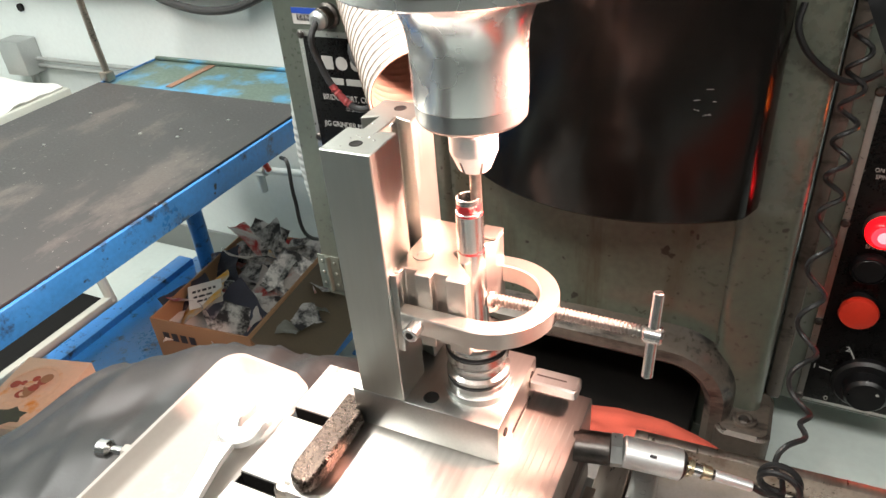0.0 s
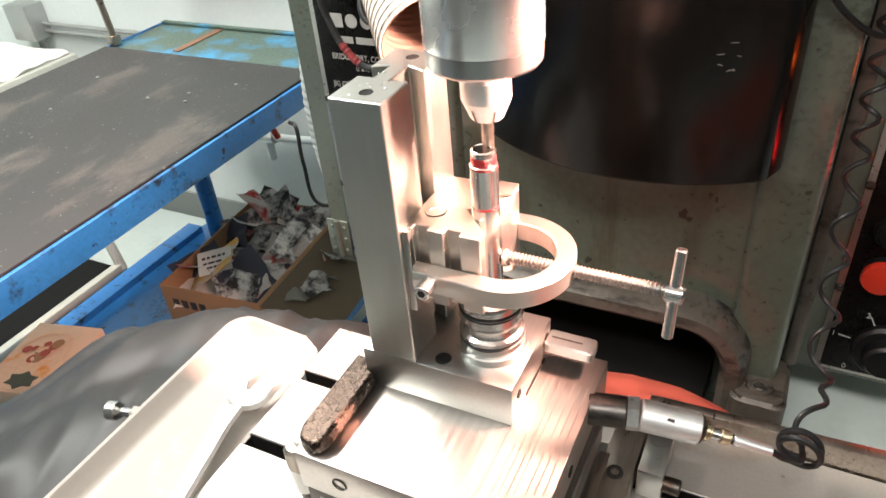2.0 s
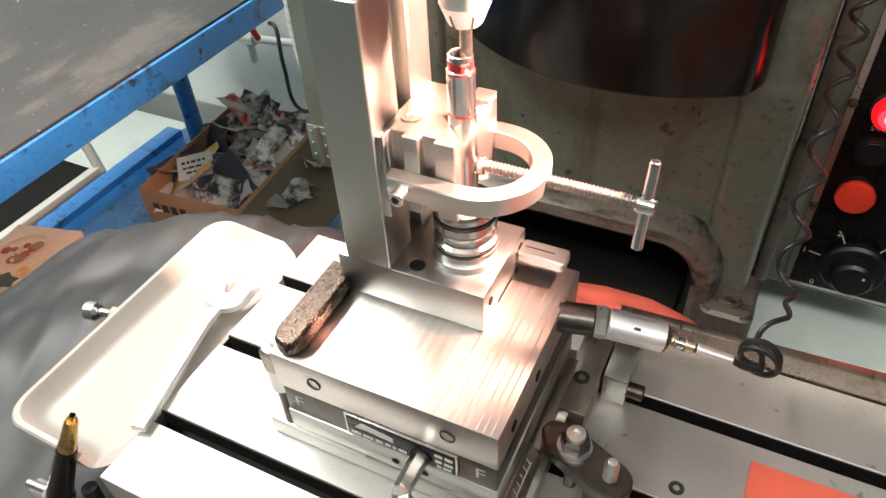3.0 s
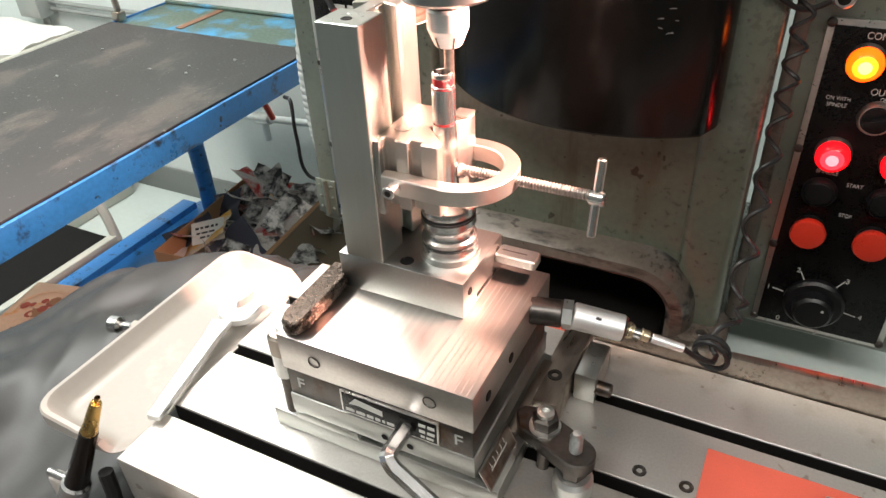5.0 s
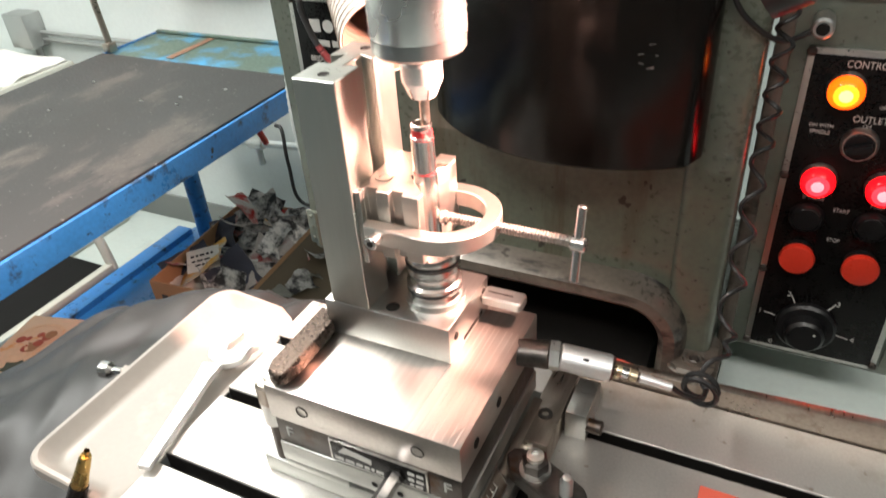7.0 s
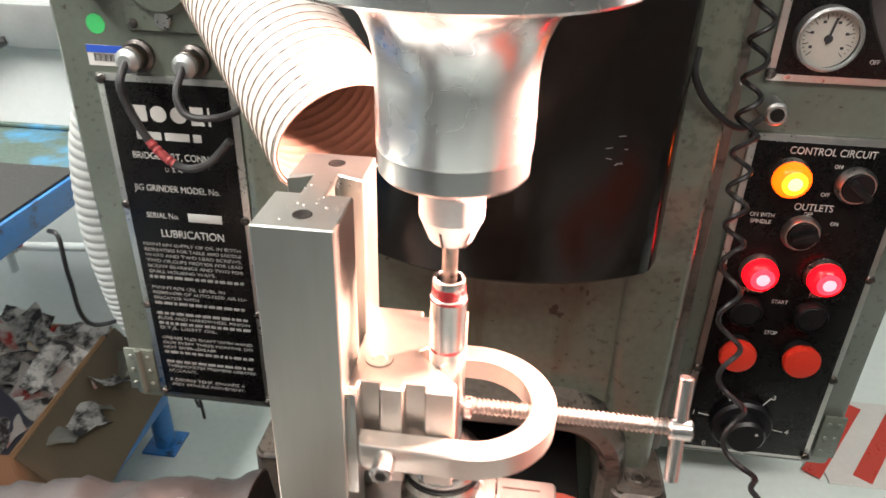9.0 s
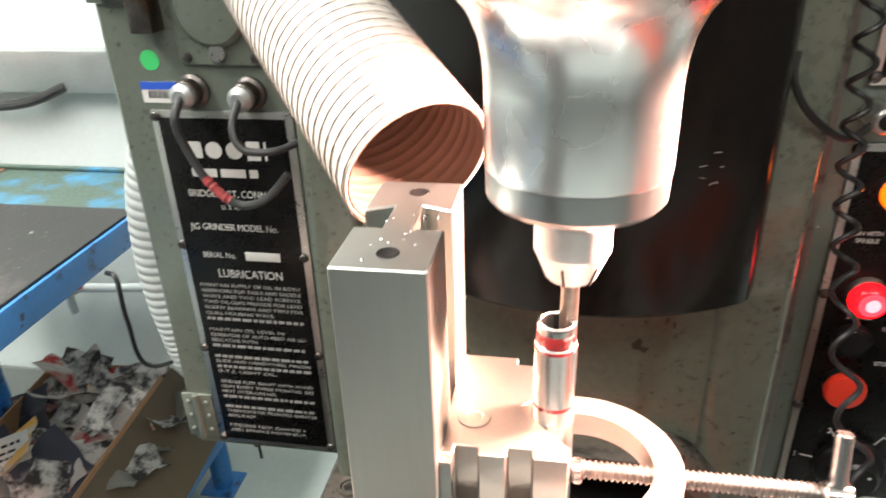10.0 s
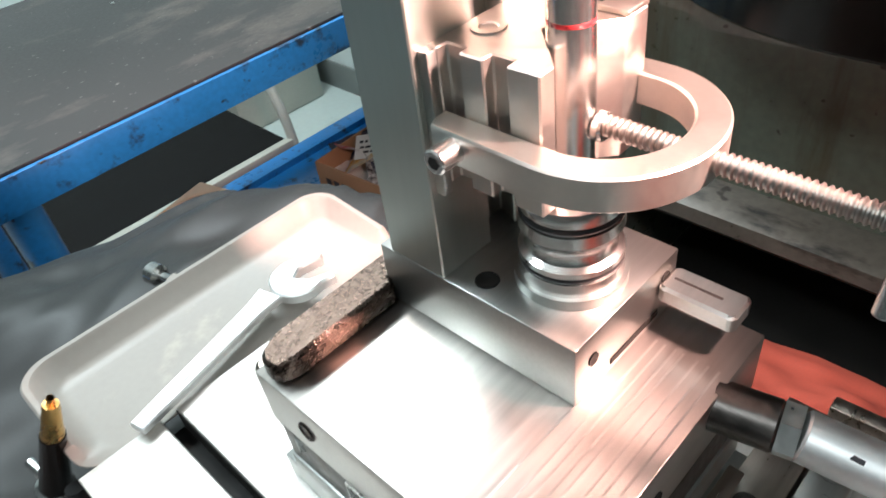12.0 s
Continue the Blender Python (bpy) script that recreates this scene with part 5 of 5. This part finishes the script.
def end_stop():
    """Browned blocks bolted beside the chuck."""
    t = thing("stop_block", (0.06, 0.08, TZ), "browned steel stop block with socket screws", "block")
    part("long_block", box(0.0435, 0.066, 0.024, 0.125, TZ, 0.846, 0.001), BROWNSTEEL, t)
    part("cross_block", box(0.068, 0.086, 0.062, 0.105, TZ, 0.848, 0.001), GROUND, t, "bright ground cross block")
    part("through_hole", lathe([(0.0068, 0.8482), (0.0068, 0.842), (0, 0.842)], 0.077, 0.094, 18), HOLESHADE, t)
    part("small_hole", lathe([(0.0022, 0.8482), (0.002, 0.843), (0, 0.843)], 0.079, 0.078, 14), HOLESHADE, t)
    part("pin", rod((0.084, 0.068, 0.834), (0.098, 0.068, 0.834), 0.006, 18, bev=0.001), DARKSTEEL, t)
    s = part("socket_screw", lathe([(0.0, 0.8445), (0.0028, 0.8445), (0.003, 0.8475), (0.0058, 0.8475), (0.006, 0.846)], 0.054, 0.055, 18), DARKSTEEL, t)


def air_probe():
    """Probe with a silver body on the chuck's side, and its cable."""
    z = 0.921
    t = thing("pickup_sensor", (0.07, 0.045, z), "round silver sensor with hex nut and cable", "sensor")
    p = [Vector((0.036, 0.0395, z)), Vector((0.060, 0.0445, z)), Vector((0.067, 0.046, z)), Vector((0.103, 0.0545, z - 0.007)), Vector((0.109, 0.0555, z - 0.008)), Vector((0.123, 0.058, z - 0.011)), Vector((0.146, 0.062, z - 0.017))]
    part("dark_sleeve", rod(p[0], p[1], 0.0105, 24, bev=0.001), DARKSTEEL, t)
    part("hex_nut", rod(p[1], p[2], 0.0112, 6), ALLOY, t, smooth=False)
    part("silver_body", rod(p[2], p[3], 0.0102, 24, bev=0.001), SATIN, t, "satin silver body with a stamped mark")
    part("end_ring", rod(p[3], p[3].lerp(p[4], 0.3), 0.0097, 24, r2=0.0085), DARKSTEEL, t, "dark ring at the body's end")
    q = [p[3].lerp(p[6], f) for f in (0.02, 0.05, 0.13, 0.17, 0.29, 0.32, 0.43, 0.47, 1.0)]
    part("plug_collar", rod(q[0], q[3], 0.0055, 20, bev=0.0006), PALEBRASS, t, "stepped brass plug collar")
    part("plug_collar", rod(q[1], q[2], 0.0064, 20, bev=0.0008), PALEBRASS, t, "knurled brass plug collar")
    part("plug_neck", rod(q[3], q[4], 0.0039, 18), CHROME, t)
    part("plug_collar", rod(q[4], q[6], 0.0046, 18, bev=0.0006), PALEBRASS, t, "stepped brass plug collar")
    part("plug_ring", rod(q[4], q[5], 0.0051, 18, bev=0.0004), PALEBRASS, t)
    part("plug_neck", rod(q[6], q[7], 0.0032, 16), DARKSTEEL, t)
    part("grey_boot", rod(q[7], q[8], 0.0036, 16, r2=0.0033, bev=0.0004), SATIN, t, "pale grey cable boot")
    m = Matrix.Translation((0.085, 0.0502 - 0.006, z + 0.0045))
    part("stamped_mark", box(-0.004, 0.004, -0.001, 0.001, 0, 0.0006, 0, m=m @ Matrix.Rotation(radians(30), 4, "X")), INK, t)


def air_gun():
    t = thing("air_gun", (-0.27, -0.14, 0.6), "air blow gun with a brass nozzle and black hose", "air gun")
    a, b = Vector((-0.252, -0.134, 0.864)), Vector((-0.302, -0.168, 0.74))
    d = (b - a).normalized()
    part("brass_nozzle", lathe([(0.0022, -0.006), (0.0022, 0), (0.0042, 0), (0.0047, 0.002), (0.0060, 0.026), (0.0066, 0.029), (0.0066, 0.034), (0, 0.034)], 0, 0, 20, m=Matrix.Translation(a) @ d.to_track_quat("Z", "Y").to_matrix().to_4x4()), BRASS, t, "worn brass nozzle tip")
    part("barrel", rod(a + d * 0.033, a + d * 0.10, 0.0072, 20, r2=0.010, bev=0.001), BLACKGLOSS, t)
    part("body", rod(a + d * 0.095, a + d * 0.15, 0.012, 20, r2=0.013, bev=0.003), CHROME, t)
    part("trigger", box(-0.012, 0.004, -0.006, 0.006, -0.035, 0.0, 0.003, m=Matrix.Translation(a + d * 0.10 + Vector((-0.018, 0, 0)))), CREAM, t)
    part("side_screw", rod(a + d * 0.098, a + d * 0.098 + Vector((-0.026, -0.004, 0.006)), 0.0034, 12), CHROME, t)
    part("hose", tube(curve([tuple(a + d * 0.15), (-0.285, -0.155, 0.66), (-0.28, -0.17, 0.55), (-0.27, -0.2, 0.35), (-0.3, -0.25, 0.05)]), 0.010, 10), RUBBER, t)
    part("hose", tube(curve([(-0.252, -0.150, 0.80), (-0.250, -0.155, 0.76), (-0.268, -0.165, 0.68), (-0.29, -0.17, 0.55)]), 0.006, 10), RUBBER, t)


def cover():
    """Grey vinyl way cover hanging beside the tray."""
    def f(u, v):
        # u across from the table's end outwards, v along the machine
        x = -0.22 - 0.47 * u
        y = -1.0 + 1.40 * v
        ox, oy = max(0, -0.543 - x), max(0, y - 0.112 - 0.36 * (x + 0.5))
        d = max(0, math.hypot(ox, oy) - 0.055)
        z = 0.744 - 3.2 * d - 0.36 * math.hypot(ox, oy) ** 2 / 0.06
        fold = 0.010 * math.sin(15 * v + 6 * u) * (0.2 + u) + 0.006 * math.sin(34 * v - 9 * u)
        n = noise.noise(Vector((u * 3, v * 6, 2))) * 0.020 + abs(noise.noise(Vector((u * 5 + v * 6, v * 4, 5)))) * 0.022 - abs(noise.noise(Vector((u * 9 - v * 8, v * 7, 3)))) * 0.009 + noise.noise(Vector((u * 14, v * 26, 7))) * 0.003
        return Vector((x + 0.012 * noise.noise(Vector((v * 9, u * 2, 8))), y, max(0.12, z + fold + n)))
    bm = sheet(90, 150, f, 0.002)
    t = thing("vinyl_cover", (-0.5, -0.1, 0.1), "draped dark grey vinyl machine cover with soft folds", "cover")
    part("sheet_top", bm, VINYL, t, angle=80)


def orange_cloths():
    t = solo("orange_cloth", sheet(30, 30, lambda u, v: Vector((0.178 + 0.45 * u, 0.052 - 0.17 * v - 0.03 * u * 0, TZ + 0.0025 + 0.0012 * noise.noise(Vector((u * 6, v * 4, 1))))), 0.0015), ORANGEFELT,
             "flat orange-red shop cloth on the table", "cloth")
    p = solo("steel_plate", box(0.258, 0.345, -0.004, 0.035, TZ + 0.0045, TZ + 0.0125, 0.001), GROUND, "small steel plate on the orange cloth", "plate")

    def f(u, v):
        a = 2 * math.pi * v
        r = u
        return Vector((0.035 + 0.130 * r * math.cos(a), 0.235 + 0.066 * r * math.sin(a), 0.716 - 0.018 * r * r + 0.012 * noise.noise(Vector((r * 3 * math.cos(a), r * 3 * math.sin(a), 4)))))
    solo("orange_rag", sheet(14, 48, f, 0.002), ORANGEFELT, "crumpled orange-red rag behind the table", "cloth", angle=80)


# ---- the fixture ----
def angle_plate():
    t = thing("angle_plate", (-0.05, 0.035, 0.931), "ground steel angle plate fixture", "fixture")
    b = part("base_block", box(-0.1015, 0.001, -0.001, 0.069, 0.931, 0.9620, 0.0008), GROUND, t)
    # each hole is a flat black disc that paints its inner shade
    for x, y in ((-0.0485, 0.009), (-0.052, 0.060)):
        part("tapped_hole", lathe([(0.0, 0.9622), (0.0036, 0.9622), (0.0039, 0.9624), (0.0048, 0.9625), (0.0052, 0.9620)], x, y, 20), HOLESHADE, b)
    for y, z in ((0.010, 0.949), (0.060, 0.953)):
        part("side_hole", rod((0.0008, y, z), (0.0016, y, z), 0.003, 16), HOLESHADE, b)
    part("side_slot", box(0.0008, 0.0014, 0.022, 0.056, 0.935, 0.938, 0), HOLESHADE, b)
    # upright with a dovetail groove on each side
    xl, xr = -0.0940, -0.0628
    pts = [(xl, -0.001), (xr, -0.001), (xr, 0.0285), (xr - 0.010, 0.0285), (xr - 0.010, 0.0275), (xr - 0.011, 0.0275), (xr - 0.011, 0.0480), (xr, 0.0440), (xr, 0.0705), (xl, 0.0705), (xl, 0.0420), (xl + 0.010, 0.0470), (xl + 0.010, 0.0285), (xl, 0.0285)]
    u = part("upright", prism(pts, 0.9620, 1.1345, 0.0006), UPRIGHT, t)
    for y in (0.010, 0.060):
        part("tapped_hole", lathe([(0.0, 1.1347), (0.0029, 1.1347), (0.0031, 1.1348), (0.0036, 1.1348), (0.0038, 1.1345)], -0.0775, y, 20), HOLESHADE, u)
    rnd = random.Random(2)
    for k in range(15):
        x, y = rnd.uniform(-0.085, -0.066), rnd.uniform(0.004, 0.04)
        if abs(y - 0.010) < 0.006 and abs(x + 0.0775) < 0.006:
            continue
        part("oil_drop", lathe([(rnd.uniform(0.0004, 0.0010), 1.1344), (0.0003, 1.1347), (0, 1.1348)], x, y, 8), CHROME, u)


def vee_block():
    """V-block with vertical grooves on the front of its jaws."""
    t = thing("vee_block", (-0.045, 0.035, 0.99), "ground steel V-block with vertical grooves", "v-block")
    pts = [(-0.0640, 0.0065), (-0.0585, 0.0065), (-0.0585, 0.0115), (-0.0500, 0.0115), (-0.0500, 0.0075), (-0.0400, 0.0075), (-0.0400, 0.0125), (-0.0310, 0.0125), (-0.0310, 0.0080), (-0.0185, 0.0080), (-0.0185, 0.0150),
           (-0.0375, 0.0345), (-0.0185, 0.0535), (-0.0185, 0.0665), (-0.0310, 0.0665), (-0.0310, 0.062), (-0.040, 0.062), (-0.040, 0.0665), (-0.0640, 0.0665)]
    part("block_body", prism(pts, 1.007, 1.0590, 0.0006), CLAMPMETAL, t)
    part("rear_jaw", box(-0.0305, -0.0185, 0.054, 0.0668, 1.0591, 1.0612, 0.0005), CLAMPMETAL, t)
    part("top_plug", lathe([(0.0062, 1.0591), (0.0060, 1.0597), (0.0035, 1.0597), (0.003, 1.0592), (0, 1.0592)], -0.0535, 0.0265, 24), CLAMPMETAL, t, "round plug with a hex socket")
    part("key_strip", box(-0.0640, -0.0585, 0.002, 0.0064, 1.003, 1.0588, 0.0006), GROUND, t)


WX, WY = -0.0250, 0.0325


def workpiece():
    t = thing("workpiece", (WX, WY, 0.9620), "round steel spindle sleeve with red marker bands", "workpiece")
    part("sleeve", lathe([(0.0053, 1.03), (0.0053, 1.0995), (0.0058, 1.1000), (0.0067, 1.0995), (0.0069, 1.0985), (0.0069, 1.0915), (0.0077, 1.0910), (0.0077, 1.0655), (0.0079, 1.064), (0.0082, 1.035), (0.0082, 1.0), (0.0083, 0.995)], WX, WY, 40), POLISHED, t)
    part("red_band", lathe([(0.00691, 1.0916), (0.00696, 1.0917), (0.00696, 1.0962), (0.00691, 1.0966)], WX, WY, 40), REDPAINT, t, "red marker band")
    part("red_band", lathe([(0.00771, 1.0896), (0.00773, 1.0897), (0.00773, 1.0907), (0.00771, 1.0909)], WX, WY, 40), REDPAINT, t, "red marker band")
    part("red_line", lathe([(0.00772, 1.0650), (0.00780, 1.0652), (0.00780, 1.0664), (0.00772, 1.0666)], WX, WY, 40), REDPAINT, t, "thin red marker line")
    prof = [(0.0089, 1.008), (0.0185, 1.004), (0.0193, 1.002), (0.0193, 0.9985), (0.0176, 0.998), (0.0176, 0.9950), (0.0196, 0.9945), (0.0200, 0.990), (0.0176, 0.987), (0.0170, 0.983), (0.0179, 0.980), (0.0202, 0.9785), (0.0202, 0.976), (0.0185, 0.9755), (0.0185, 0.9735), (0.0202, 0.9730), (0.0204, 0.9655), (0.0193, 0.9640), (0, 0.9622)]
    part("collar", lathe(prof, WX, WY, 48), POLISHED, t, "turned steel collar with grooves")
    part("seal_ring", lathe([(0.0177 + 0.0020 * math.cos(a), 0.9965 + 0.0017 * math.sin(a)) for a in [k * math.pi / 4 for k in range(8)]], WX, WY, 48, closed=True), RUBBER, t, "black rubber ring")
    part("seal_ring", lathe([(0.0187 + 0.0015 * math.cos(a), 0.9745 + 0.0012 * math.sin(a)) for a in [k * math.pi / 4 for k in range(8)]], WX, WY, 48, closed=True), RUBBER, t, "black rubber ring")
    part("locating_flange", lathe([(0.0204, 0.9670), (0.0222, 0.9670), (0.0222, 0.9622), (0.0204, 0.9622)], WX, WY, 48, closed=True), GROUND, t)


def bow_clamp():
    """U-shaped clamp with a long T-handled screw."""
    z0, z1 = 1.0240, 1.0365
    t = thing("bow_clamp", (-0.01, 0.035, z0), "U-shaped nickel clamp with a threaded T-handle screw", "clamp")
    cy = 0.0348
    ro, ri = 0.0388, 0.0275
    cx = -0.0135
    outer = [(-0.0585, 0.0015), (-0.0560, -0.0030)] + [(cx + ro * math.cos(radians(a)), cy + ro * math.sin(radians(a))) for a in range(-90, 91, 6)] + [(-0.030, cy + ro)]
    inner = [(-0.030, cy + ri)] + [(cx + ri * math.cos(radians(a)), cy + ri * math.sin(radians(a))) for a in range(90, -91, -6)] + [(-0.0585, 0.0075)]
    part("bow", prism(outer + inner, z0, z1, 0.0008), CLAMPMETAL, t)
    zc = (z0 + z1) / 2
    pts = [Vector((-0.0145, cy, zc + 0.0010)), Vector((0.0800, cy, zc + 0.0006))]
    prof = [(0, 0)]
    L = (pts[1] - pts[0]).length
    n = 44
    for k in range(n):
        prof += [(0.0038, L * (k + 0.1) / n), (0.0038, L * (k + 0.32) / n), (0.0030, L * (k + 0.6) / n), (0.0030, L * (k + 0.82) / n)]
    prof += [(0.0038, L), (0, L)]
    m = Matrix.Translation(pts[0]) @ (pts[1] - pts[0]).to_track_quat("Z", "Y").to_matrix().to_4x4()
    s = part("screw_spindle", lathe(prof, 0, 0, 28, m=m), THREADSTEEL, t, "threaded steel screw", angle=20)
    part("handle_boss", rod((0.0745, cy, zc), (0.0850, cy, zc), 0.0052, 18, bev=0.001), POLISHED, s)
    part("t_handle", rod((0.0795, cy + 0.006, zc + 0.0245), (0.0795, cy - 0.006, zc - 0.0255), 0.0032, 16, bev=0.0006), POLISHED, s)
    part("screw_pad", rod((-0.0165, cy, zc), (-0.0125, cy, zc), 0.0052, 18, bev=0.0008), POLISHED, s)
    g = part("cap_screw", rod((-0.0455, -0.013, zc + 0.0005), (-0.0455, 0.0, zc + 0.0005), 0.0046, 20, bev=0.0006), POLISHED, t, "socket head cap screw")
    part("screw_socket", rod((-0.0455, -0.0132, zc + 0.0005), (-0.0455, -0.0128, zc + 0.0005), 0.0025, 6), HOLESHADE, g)


def parallel_stop():
    t = thing("stop_bar", (0.018, 0.062, 0.9450), "short ground steel stop bar screwed to the fixture", "bar")
    b = part("bar_body", prism(rounded(0.0012, 0.0335, 0.0535, 0.0690, 0.003), 0.9450, 0.9535, 0.0012), GROUND, t)
    part("slot", prism(rounded(0.0045, 0.0250, 0.0605, 0.0618, 0.0006), 0.9534, 0.95365, 0), DARKSTEEL, b, "narrow dark slot")


def duct():
    """Flexible extraction hose with its open mouth by the fixture."""
    a = Vector((-0.088, 0.108, 1.127))
    d = Vector((-0.59, 0.69, 0.41)).normalized()
    way = curve([tuple(a), tuple(a + d * 0.07), tuple(a + d * 0.14), tuple(a + d * 0.22 + Vector((0, 0, 0.006))), (-0.270, 0.315, 1.30), (-0.285, 0.325, 1.42), (-0.285, 0.33, 1.60)], 34)
    t = thing("extraction_hose", (-0.17, 0.25, 1.09), "cream corrugated flexible extraction hose", "hose")
    r0 = 0.0355
    turns = 66
    part("hose_wall", tube_open(way, lambda s: r0 + 0.0005 * abs(math.sin(math.pi * turns * s)), 40, 0.0014), DUCT, t, angle=80)
    # inner wall carries the mouth's shade as a dark brown colour
    part("hose_inner_shade", tube_open(way, lambda s: r0 - 0.0017 + 0.0005 * abs(math.sin(math.pi * turns * s)), 32, 0.0006), INNERSHADE, t, "ribbed inner wall, its shade painted in brown", angle=80)
    # added unseen cap that keeps light from leaking through the hose
    part("hose_light_stop", rod(way[120], way[121], r0 - 0.002, 24), INNERSHADE, t)
    # dark wire that winds along it
    pts = []
    n = len(way)
    up = Vector((0, 0, 1))
    m = 24
    total = turns * m
    for i in range(total + 1):
        s = i / total * (n - 1)
        k = min(int(s), n - 2)
        p = way[k].lerp(way[k + 1], s - k)
        d = (way[min(k + 2, n - 1)] - way[max(k - 1, 0)]).normalized()
        x = d.cross(Vector((0, 1, 0))).normalized()
        y = d.cross(x)
        ph = 2 * math.pi * i / m
        pts.append(p + (r0 + 0.0006) * (math.cos(ph) * x + math.sin(ph) * y))
    part("spiral_wire", tube(pts, 0.00030, 5), DUCTLINE, t, "thin dark spiral seam")


def tube_open(pts, r, seg, thick):
    """A hollow hose along points."""
    bm = bmesh.new()
    n = len(pts)
    fine = []
    for i in range(n - 1):
        for k in range(4):
            fine.append(pts[i].lerp(pts[i + 1], k / 4))
    fine.append(pts[-1])
    n = len(fine)
    rows = []
    for i, p in enumerate(fine):
        d = (fine[min(i + 3, n - 1)] - fine[max(i - 3, 0)]).normalized()
        x = d.cross(Vector((0, 1, 0))).normalized()
        y = d.cross(x)
        rows.append([[bm.verts.new(p + (r(i / (n - 1)) - off) * (math.cos(2 * math.pi * k / seg) * x + math.sin(2 * math.pi * k / seg) * y)) for k in range(seg)] for off in (0, thick)])
    for a, b in zip(rows, rows[1:]):
        for k in range(seg):
            j = (k + 1) % seg
            bm.faces.new((a[0][k], a[0][j], b[0][j], b[0][k]))
            bm.faces.new((a[1][k], b[1][k], b[1][j], a[1][j]))
    for row in (rows[0], rows[-1]):
        for k in range(seg):
            j = (k + 1) % seg
            bm.faces.new((row[0][k], row[1][k], row[1][j], row[0][j]))
    return bm


def grinding_head():
    cx, cy = WX, WY
    t = thing("grinding_head", (cx, cy, 1.2), "polished grinding spindle with a collet and a mounted pin", "grinding spindle")
    part("grinding_pin", lathe([(0, 1.066), (0.0030, 1.066), (0.0032, 1.068), (0.0032, 1.117), (0.0040, 1.120), (0, 1.120)], cx, cy, 24), BROWNSTEEL, t, "dark grinding pin")
    c = part("collet_nut", lathe([(0.0045, 1.1165), (0.0078, 1.1165), (0.0088, 1.1176), (0.0126, 1.1270), (0.0129, 1.1276), (0.0129, 1.1385), (0.0120, 1.1402), (0.010, 1.1405), (0.0100, 1.1435)], cx, cy, 40), SATIN, t, angle=16)
    for k in range(6):
        m = Matrix.Translation((cx, cy, 0)) @ Matrix.Rotation(radians(60 * k + 15), 4, "Z") @ Matrix.Translation((0.0100, 0, 1.1200)) @ Matrix.Rotation(radians(20), 4, "Y")
        part("wrench_flat", box(-0.0008, 0.00012, -0.0005, 0.0005, -0.0035, 0.0045, 0, m=m), DARKSTEEL, c)
    part("dark_neck", lathe([(0.0108, 1.1400), (0.0108, 1.1455)], cx, cy, 32), DARKSTEEL, t)
    part("bell_ring", lathe([(0.0105, 1.1455), (0.0215, 1.1455), (0.0272, 1.1463), (0.0286, 1.1480), (0.0289, 1.1565), (0.0280, 1.1568)], cx, cy, 56), RINGMETAL, t, "grey ring at the bell's mouth")
    part("bell", lathe([(0.0280, 1.1568), (0.0290, 1.1569), (0.0292, 1.1580), (0.0292, 1.1825), (0.0296, 1.1895), (0.0310, 1.1965), (0.0340, 1.2035), (0.0385, 1.2090), (0.0440, 1.2125), (0.0500, 1.2140)], cx, cy, 64), BELLMETAL, t, "polished aluminium bell")
    part("flange_ring", lathe([(0.0500, 1.2140), (0.0612, 1.2140), (0.0622, 1.2150), (0.0625, 1.2195), (0.0615, 1.2205)], cx, cy, 64), BELLMETAL, t, "bright flange ring")
    part("dark_disc", lathe([(0.0615, 1.2205), (0.0660, 1.2215), (0.0690, 1.2255), (0.0695, 1.2485), (0.0660, 1.2545), (0.0, 1.2565)], cx, cy, 64), DISCMETAL, t, "dark polished drive disc")
    part("drive_housing", lathe([(0.055, 1.2490), (0.055, 1.50), (0, 1.50)], cx, cy, 48), BLACKGLOSS, t)
    return t


def striped_box():
    t = thing("striped_sign", (0.50, 0.535, 0.60), "white sign with red diagonal stripes lying on the pale block", "sign")
    b = part("sign_plate", box(0.40, 0.60, 0.455, 0.615, 0.6002, 0.603, 0.0008), PAPERWHITE, t)
    for k in range(3):
        m = Matrix.Translation((0.43 + 0.06 * k, 0.535, 0.603)) @ Matrix.Rotation(radians(-35), 4, "Z")
        part("red_stripe", box(-0.011, 0.011, -0.085, 0.085, 0, 0.0005, 0, m=m), REDBUTTON, b)


room(), behind_cabinet(), bench(), paper_box(), carton(), cart(), bench_lamp(), white_bin()
column(), door_cabinet(), control_cabinet(), coil_cord(), side_lamp(), striped_box()
pale_filler(), machine_table(), saddle(), tray(), wrench(), magnetic_chuck(), hex_key()
strap_clamp_left(), strap_clamp_right(), end_stop(), air_probe(), air_gun(), cover(), orange_cloths()
angle_plate(), vee_block(), workpiece(), bow_clamp(), parallel_stop(), duct()
HEAD = grinding_head()


def motions():
    # the spindle circles in the bore, 4.6 times a second
    r = 0.0022
    rows = []
    for k in range(361):
        a = radians(28) + 2 * math.pi * 4.6 * k / 30
        rows.append((k / 30, pose(WX + 0.0020 + r * math.cos(a), WY + 0.0012 + r * math.sin(a), 1.2)))
    walk(HEAD, rows)


motions()
